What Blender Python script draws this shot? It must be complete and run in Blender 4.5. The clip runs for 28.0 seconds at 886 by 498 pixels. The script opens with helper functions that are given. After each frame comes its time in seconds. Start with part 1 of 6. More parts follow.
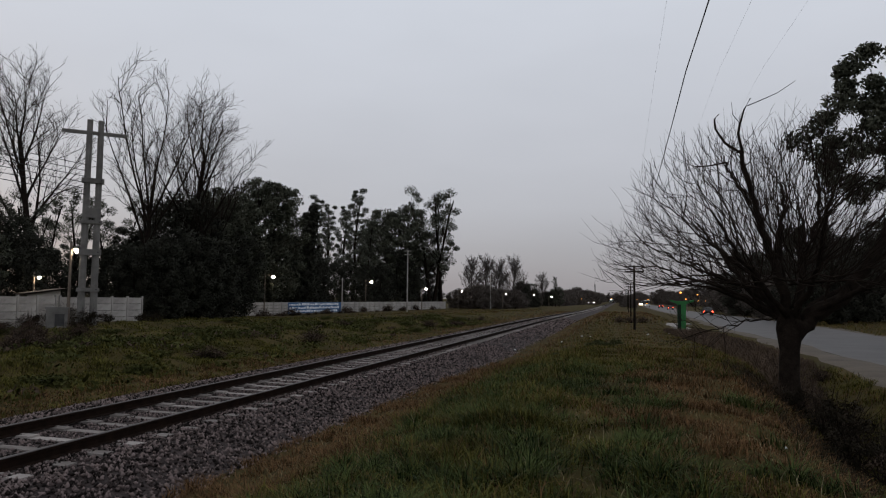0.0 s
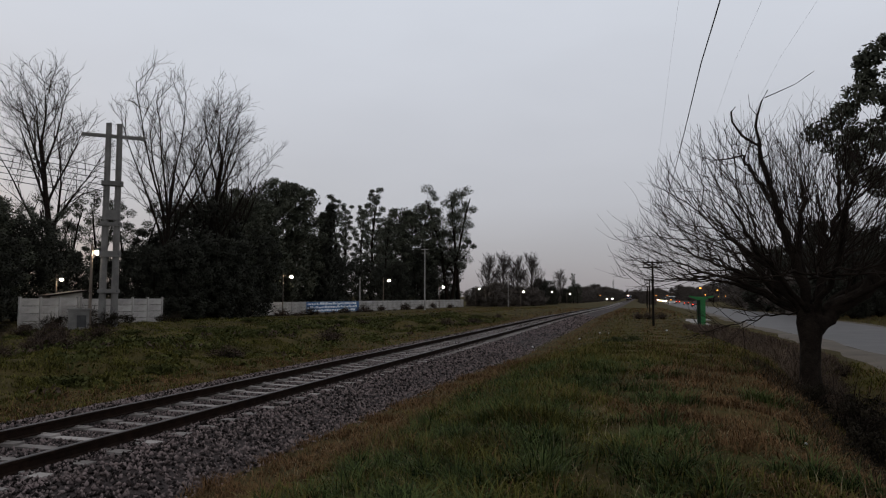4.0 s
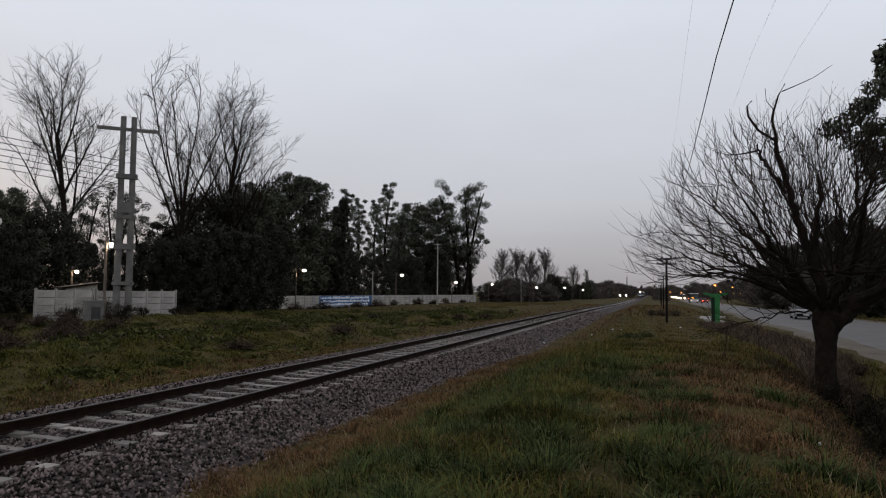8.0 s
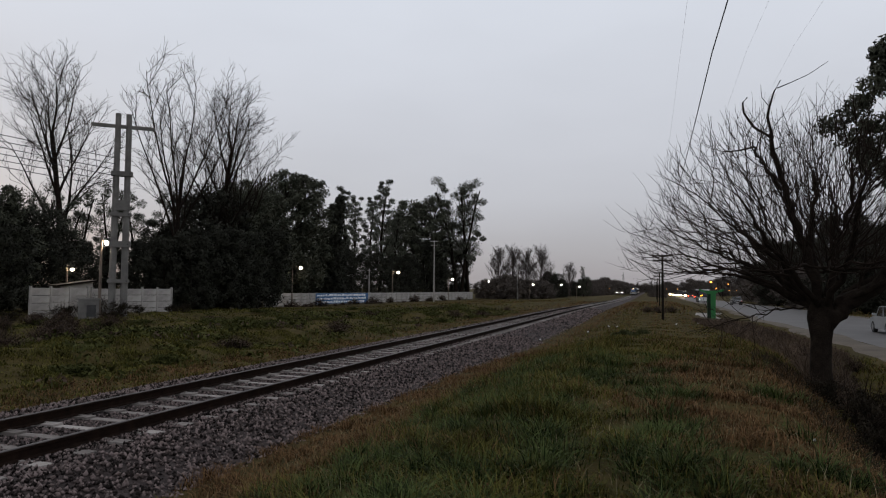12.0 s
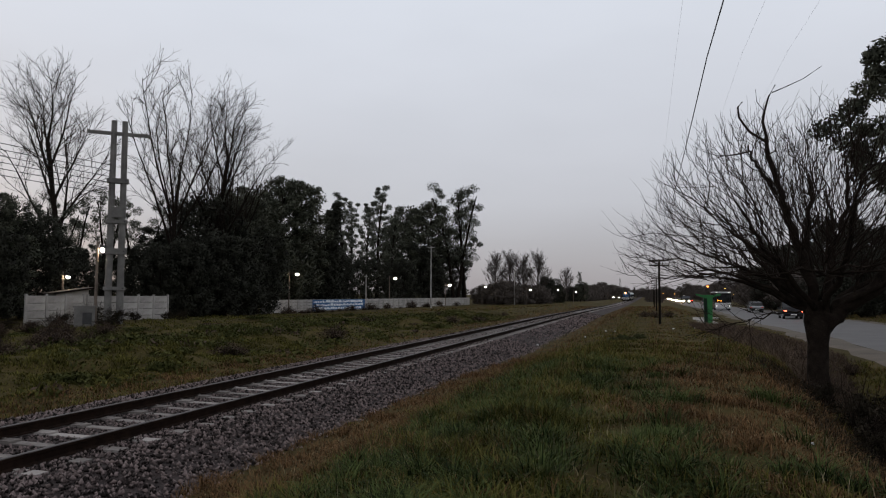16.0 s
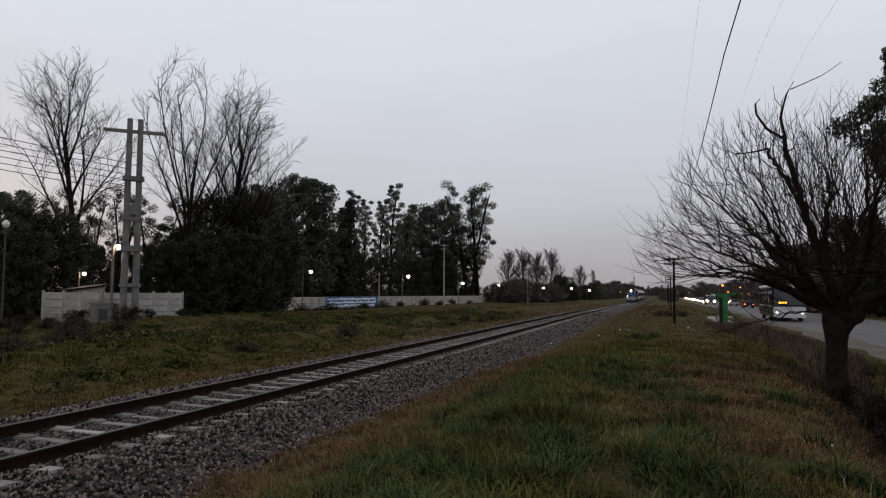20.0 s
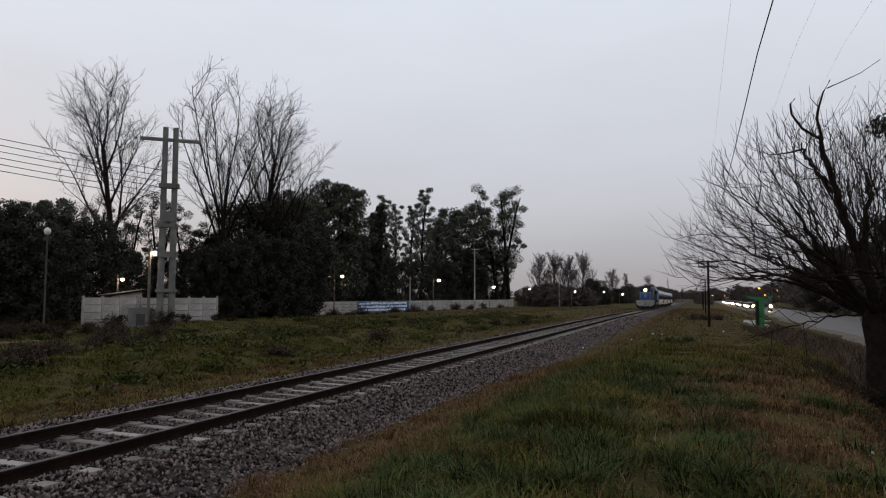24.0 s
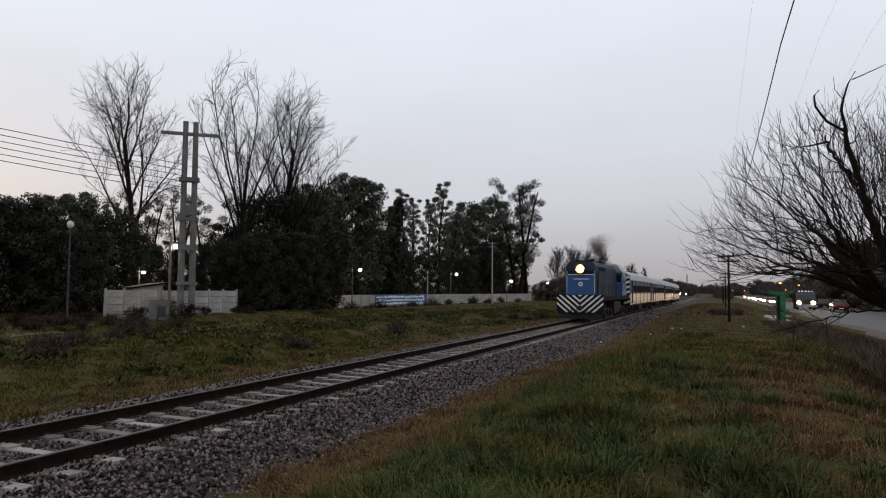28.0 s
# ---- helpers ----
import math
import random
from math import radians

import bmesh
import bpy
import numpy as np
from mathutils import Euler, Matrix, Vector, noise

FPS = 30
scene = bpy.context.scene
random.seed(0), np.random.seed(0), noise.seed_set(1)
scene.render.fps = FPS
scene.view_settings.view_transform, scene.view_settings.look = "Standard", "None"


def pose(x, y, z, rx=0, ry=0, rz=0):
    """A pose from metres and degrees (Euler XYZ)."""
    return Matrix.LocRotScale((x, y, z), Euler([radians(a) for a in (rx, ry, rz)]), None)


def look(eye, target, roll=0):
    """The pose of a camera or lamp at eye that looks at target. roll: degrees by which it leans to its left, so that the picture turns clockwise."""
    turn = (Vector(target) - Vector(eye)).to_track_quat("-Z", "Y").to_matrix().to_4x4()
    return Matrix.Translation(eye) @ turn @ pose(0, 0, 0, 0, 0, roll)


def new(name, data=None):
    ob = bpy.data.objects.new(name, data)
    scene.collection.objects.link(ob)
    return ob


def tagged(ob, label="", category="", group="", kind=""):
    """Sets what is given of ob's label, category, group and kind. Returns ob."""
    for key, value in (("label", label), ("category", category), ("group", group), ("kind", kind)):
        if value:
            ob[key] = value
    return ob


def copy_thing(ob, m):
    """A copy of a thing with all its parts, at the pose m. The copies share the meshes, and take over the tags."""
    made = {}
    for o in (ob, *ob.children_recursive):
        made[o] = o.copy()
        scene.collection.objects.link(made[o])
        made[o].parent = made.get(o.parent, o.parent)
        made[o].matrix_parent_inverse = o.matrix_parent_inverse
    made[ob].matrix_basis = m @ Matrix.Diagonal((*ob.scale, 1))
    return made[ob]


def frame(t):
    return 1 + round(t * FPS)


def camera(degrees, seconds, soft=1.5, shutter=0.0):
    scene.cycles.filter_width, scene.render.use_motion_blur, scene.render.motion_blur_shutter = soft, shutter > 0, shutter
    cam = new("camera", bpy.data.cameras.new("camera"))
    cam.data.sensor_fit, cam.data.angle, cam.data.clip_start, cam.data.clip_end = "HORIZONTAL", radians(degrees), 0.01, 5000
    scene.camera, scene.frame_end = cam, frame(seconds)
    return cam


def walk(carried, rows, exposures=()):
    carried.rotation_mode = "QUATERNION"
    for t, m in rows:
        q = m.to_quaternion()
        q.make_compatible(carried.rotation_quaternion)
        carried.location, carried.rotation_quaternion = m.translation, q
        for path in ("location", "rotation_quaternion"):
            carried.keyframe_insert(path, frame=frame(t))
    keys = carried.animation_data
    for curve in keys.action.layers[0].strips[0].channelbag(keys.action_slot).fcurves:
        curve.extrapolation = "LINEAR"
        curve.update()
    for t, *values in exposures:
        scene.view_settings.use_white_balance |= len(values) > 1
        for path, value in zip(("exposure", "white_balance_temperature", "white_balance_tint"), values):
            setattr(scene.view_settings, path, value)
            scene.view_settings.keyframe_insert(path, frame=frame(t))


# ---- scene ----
# Level railway plain at dusk: a broad-gauge track on the left, a road on the right.
# x to the right of the track's direction, y along the track, z up; rail heads at 0.45 m.
LENS = 65.24
cam = camera(LENS, 28.0, soft=1.1)

# seconds, eye x y z, heading (clockwise from +y), pitch, roll in degrees
PATH = [
    (0, -0.089, -0.168, 2.467, -14.43, 4.05, 0.71),
    (0.5, -0.074, -0.198, 2.463, -14.46, 4.27, 0.58),
    (1, -0.076, -0.185, 2.467, -14.41, 4.18, 0.67),
    (1.5, -0.079, -0.170, 2.463, -14.38, 3.82, 1.00),
    (2, -0.071, -0.161, 2.465, -14.17, 4.15, 1.10),
    (2.5, -0.071, -0.175, 2.458, -14.43, 4.22, 0.80),
    (3, -0.064, -0.159, 2.461, -15.21, 4.07, 0.80),
    (3.5, -0.046, -0.146, 2.457, -15.59, 3.89, 0.27),
    (5.5, -0.038, -0.088, 2.441, -17.42, 3.81, 1.21),
    (6, -0.037, -0.097, 2.436, -19.01, 3.51, 0.72),
    (6.5, -0.021, -0.037, 2.440, -17.76, 2.85, 0.39),
    (7, -0.018, -0.022, 2.434, -16.84, 3.56, 0.78),
    (7.5, -0.007, -0.011, 2.439, -17.16, 3.70, 0.93),
    (8, -0.006, -0.007, 2.438, -16.95, 3.48, 0.61),
    (8.5, -0.015, 0.011, 2.439, -17.06, 3.29, 1.00),
    (9, -0.010, 0.003, 2.444, -16.63, 3.88, 0.90),
    (9.5, -0.010, 0.012, 2.444, -16.29, 3.80, 0.53),
    (10, 0.005, 0.007, 2.449, -16.05, 4.33, 0.33),
    (10.5, 0.001, 0.005, 2.445, -15.81, 4.16, 0.49),
    (11, 0.000, 0.000, 2.440, -16.20, 3.94, 0.45),
    (11.5, 0.003, 0.014, 2.438, -16.51, 3.73, 0.57),
    (12, 0.006, 0.022, 2.439, -16.66, 3.25, 0.51),
    (12.5, 0.008, 0.020, 2.440, -16.74, 3.52, 0.50),
    (14.5, 0.003, 0.016, 2.440, -17.55, 4.07, 0.55),
    (15, 0.005, 0.019, 2.446, -16.96, 3.78, 0.36),
    (15.5, 0.013, 0.024, 2.438, -16.62, 3.76, 0.14),
    (16, 0.006, 0.034, 2.432, -16.40, 3.73, 0.22),
    (16.5, -0.004, 0.051, 2.437, -16.49, 3.70, 0.38),
    (17, -0.035, 0.122, 2.446, -16.51, 3.55, 0.33),
    (17.5, -0.016, 0.081, 2.437, -16.32, 3.82, 0.30),
    (18, -0.013, 0.071, 2.441, -16.32, 3.70, 0.22),
    (18.5, -0.003, 0.076, 2.435, -16.72, 3.35, 0.06),
    (19, -0.008, 0.074, 2.441, -17.53, 3.27, 0.43),
    (19.5, -0.011, 0.074, 2.441, -17.53, 3.34, 0.44),
    (20, -0.020, 0.082, 2.437, -17.48, 3.55, 0.43),
    (20.5, -0.012, 0.081, 2.435, -17.74, 2.98, 0.41),
    (21, -0.012, 0.087, 2.431, -17.70, 2.51, 0.59),
    (21.5, -0.008, 0.091, 2.438, -17.63, 2.86, 0.54),
    (23.5, 0.010, 0.061, 2.444, -18.88, 3.36, 0.32),
    (24, 0.004, 0.059, 2.444, -20.02, 3.87, 0.24),
    (24.5, 0.002, 0.068, 2.443, -20.20, 3.83, 0.13),
    (25, -0.004, 0.071, 2.443, -20.14, 3.90, 0.15),
    (25.5, -0.003, 0.069, 2.440, -20.35, 3.90, 0.21),
    (26, -0.001, 0.056, 2.437, -20.59, 3.81, 0.14),
    (26.5, -0.005, 0.047, 2.443, -21.01, 3.91, 0.23),
    (27, -0.005, 0.050, 2.445, -20.83, 3.40, 0.39),
    (27.5, -0.008, 0.042, 2.442, -21.18, 3.59, 0.26),
    (28, -0.007, 0.057, 2.436, -21.47, 3.35, 0.44),
]


def aim(x, y, z, heading, pitch, roll):
    h, p = radians(heading), radians(pitch)
    way = Vector((math.sin(h) * math.cos(p), math.cos(h) * math.cos(p), math.sin(p)))
    return look((x, y, z), Vector((x, y, z)) + way * 10, roll)


walk(cam, [(r[0], aim(*r[1:])) for r in PATH], exposures=[(0, -0.08), (3, -0.05), (6, 0.10), (7, 0.23), (8, 0.13), (9, 0.14), (11, 0.03), (12, 0.07), (17, 0.10), (20, 0.13), (21, 0.19), (24, 0.15), (25, 0.15), (26, 0.12), (27, 0.19), (28, 0.30)])

# ---------------------------------------------------------------- light
world = bpy.data.worlds.new("overcast dusk")
scene.world = world
world.use_nodes = True
wn, wl = world.node_tree.nodes, world.node_tree.links
wn.clear()
w_out = wn.new("ShaderNodeOutputWorld")
w_bg = wn.new("ShaderNodeBackground")
w_sky = wn.new("ShaderNodeTexSky")
w_sky.sky_type = "NISHITA"
w_sky.sun_disc = False
w_sky.sun_elevation = radians(4)
w_sky.sun_rotation = radians(-60)
w_co = wn.new("ShaderNodeTexCoord")
w_sep = wn.new("ShaderNodeSeparateXYZ")
w_ramp = wn.new("ShaderNodeValToRGB")
w_ramp.color_ramp.elements[0].position = 0.0
w_ramp.color_ramp.elements[0].color = (0.330, 0.315, 0.335, 1)
w_ramp.color_ramp.elements[1].position = 0.42
w_ramp.color_ramp.elements[1].color = (0.715, 0.752, 0.832, 1)
w_mid = w_ramp.color_ramp.elements.new(0.13)
w_mid.color = (0.535, 0.545, 0.595, 1)
w_top = w_ramp.color_ramp.elements.new(0.80)  # unseen zenith, toned only to set the light on the ground
w_top.color = (0.50, 0.515, 0.55, 1)
w_map = wn.new("ShaderNodeMapping")
w_map.inputs["Scale"].default_value = (1.0, 1.0, 3.2)
w_noise = wn.new("ShaderNodeTexNoise")
w_noise.inputs["Scale"].default_value = 2.6
w_noise.inputs["Detail"].default_value = 4
w_cloud = wn.new("ShaderNodeMapRange")
w_cloud.inputs["From Min"].default_value, w_cloud.inputs["From Max"].default_value = 0.3, 0.7
w_cloud.inputs["To Min"].default_value, w_cloud.inputs["To Max"].default_value = 0.965, 1.03
w_mul = wn.new("ShaderNodeVectorMath")
w_mul.operation = "SCALE"
w_skymul = wn.new("ShaderNodeVectorMath")
w_skymul.operation = "SCALE"
w_skymul.inputs["Scale"].default_value = 0.10
w_mix = wn.new("ShaderNodeMix")
w_mix.data_type = "RGBA"
w_mix.inputs["Factor"].default_value = 0.93
wl.new(w_co.outputs["Generated"], w_sep.inputs[0])
wl.new(w_sep.outputs["Z"], w_ramp.inputs["Fac"])
wl.new(w_co.outputs["Generated"], w_map.inputs["Vector"])
wl.new(w_map.outputs["Vector"], w_noise.inputs["Vector"])
wl.new(w_noise.outputs["Fac"], w_cloud.inputs["Value"])
wl.new(w_ramp.outputs["Color"], w_mul.inputs[0])
wl.new(w_cloud.outputs["Result"], w_mul.inputs["Scale"])
wl.new(w_sky.outputs["Color"], w_skymul.inputs[0])
wl.new(w_skymul.outputs["Vector"], w_mix.inputs["A"])
wl.new(w_mul.outputs["Vector"], w_mix.inputs["B"])
wl.new(w_mix.outputs["Result"], w_bg.inputs["Color"])
w_bg.inputs["Strength"].default_value = 1.0
wl.new(w_bg.outputs["Background"], w_out.inputs["Surface"])

sun_data = bpy.data.lights.new("sun", "SUN")
sun_data.energy, sun_data.angle, sun_data.color = 0.15, radians(20), (1.0, 0.93, 0.86)
sun = new("sun", sun_data)
sun.matrix_world = look((-60, 40, 60), (0, 40, 0))

# ---------------------------------------------------------------- materials


def mat(name, c1, c2, scale=4.0, rough=0.8, metal=0.0, bump=0.3, fine=40.0, dist=0.02, island=0.0, spec=0.3, obj_random=0.0):
    """Two-scale mottled surface between the colours c1 and c2."""
    m = bpy.data.materials.new(name)
    m.use_nodes = True
    n, l = m.node_tree.nodes, m.node_tree.links
    b = n["Principled BSDF"]
    b.inputs["Roughness"].default_value = rough
    b.inputs["Metallic"].default_value = metal
    b.inputs["Specular IOR Level"].default_value = spec
    co = n.new("ShaderNodeTexCoord")
    big = n.new("ShaderNodeTexNoise")
    big.inputs["Scale"].default_value, big.inputs["Detail"].default_value = scale, 5
    small = n.new("ShaderNodeTexNoise")
    small.inputs["Scale"].default_value, small.inputs["Detail"].default_value = fine, 4
    l.new(co.outputs["Object"], big.inputs["Vector"])
    l.new(co.outputs["Object"], small.inputs["Vector"])
    add = n.new("ShaderNodeMath")
    add.operation = "MULTIPLY_ADD"
    add.inputs[1].default_value = 0.45
    l.new(small.outputs["Fac"], add.inputs[0])
    l.new(big.outputs["Fac"], add.inputs[2])
    last = add.outputs[0]
    if island or obj_random:
        src = n.new("ShaderNodeNewGeometry").outputs["Random Per Island"] if island else n.new("ShaderNodeObjectInfo").outputs["Random"]
        add2 = n.new("ShaderNodeMath")
        add2.operation = "MULTIPLY_ADD"
        add2.inputs[1].default_value = island or obj_random
        l.new(src, add2.inputs[0])
        l.new(last, add2.inputs[2])
        sub = n.new("ShaderNodeMath")
        sub.operation = "SUBTRACT"
        sub.inputs[1].default_value = (island or obj_random) / 2
        l.new(add2.outputs[0], sub.inputs[0])
        last = sub.outputs[0]
    ramp = n.new("ShaderNodeMapRange")
    ramp.inputs["From Min"].default_value, ramp.inputs["From Max"].default_value = 0.45, 1.0
    l.new(last, ramp.inputs["Value"])
    mix = n.new("ShaderNodeMix")
    mix.data_type = "RGBA"
    mix.inputs["A"].default_value, mix.inputs["B"].default_value = (*c1, 1), (*c2, 1)
    l.new(ramp.outputs["Result"], mix.inputs["Factor"])
    l.new(mix.outputs["Result"], b.inputs["Base Color"])
    if bump:
        bp = n.new("ShaderNodeBump")
        bp.inputs["Strength"].default_value, bp.inputs["Distance"].default_value = bump, dist
        l.new(last, bp.inputs["Height"])
        l.new(bp.outputs["Normal"], b.inputs["Normal"])
    return m


def glow(name, colour, strength):
    m = bpy.data.materials.new(name)
    m.use_nodes = True
    b = m.node_tree.nodes["Principled BSDF"]
    b.inputs["Base Color"].default_value = (*colour, 1)
    b.inputs["Emission Color"].default_value = (*colour, 1)
    b.inputs["Emission Strength"].default_value = strength
    return m


def leaf_mat(name, c1, c2, island=0.3, spec=0.06):
    m = mat(name, c1, c2, scale=0.6, rough=0.85, bump=0, fine=3.0, island=island, spec=spec)
    return m


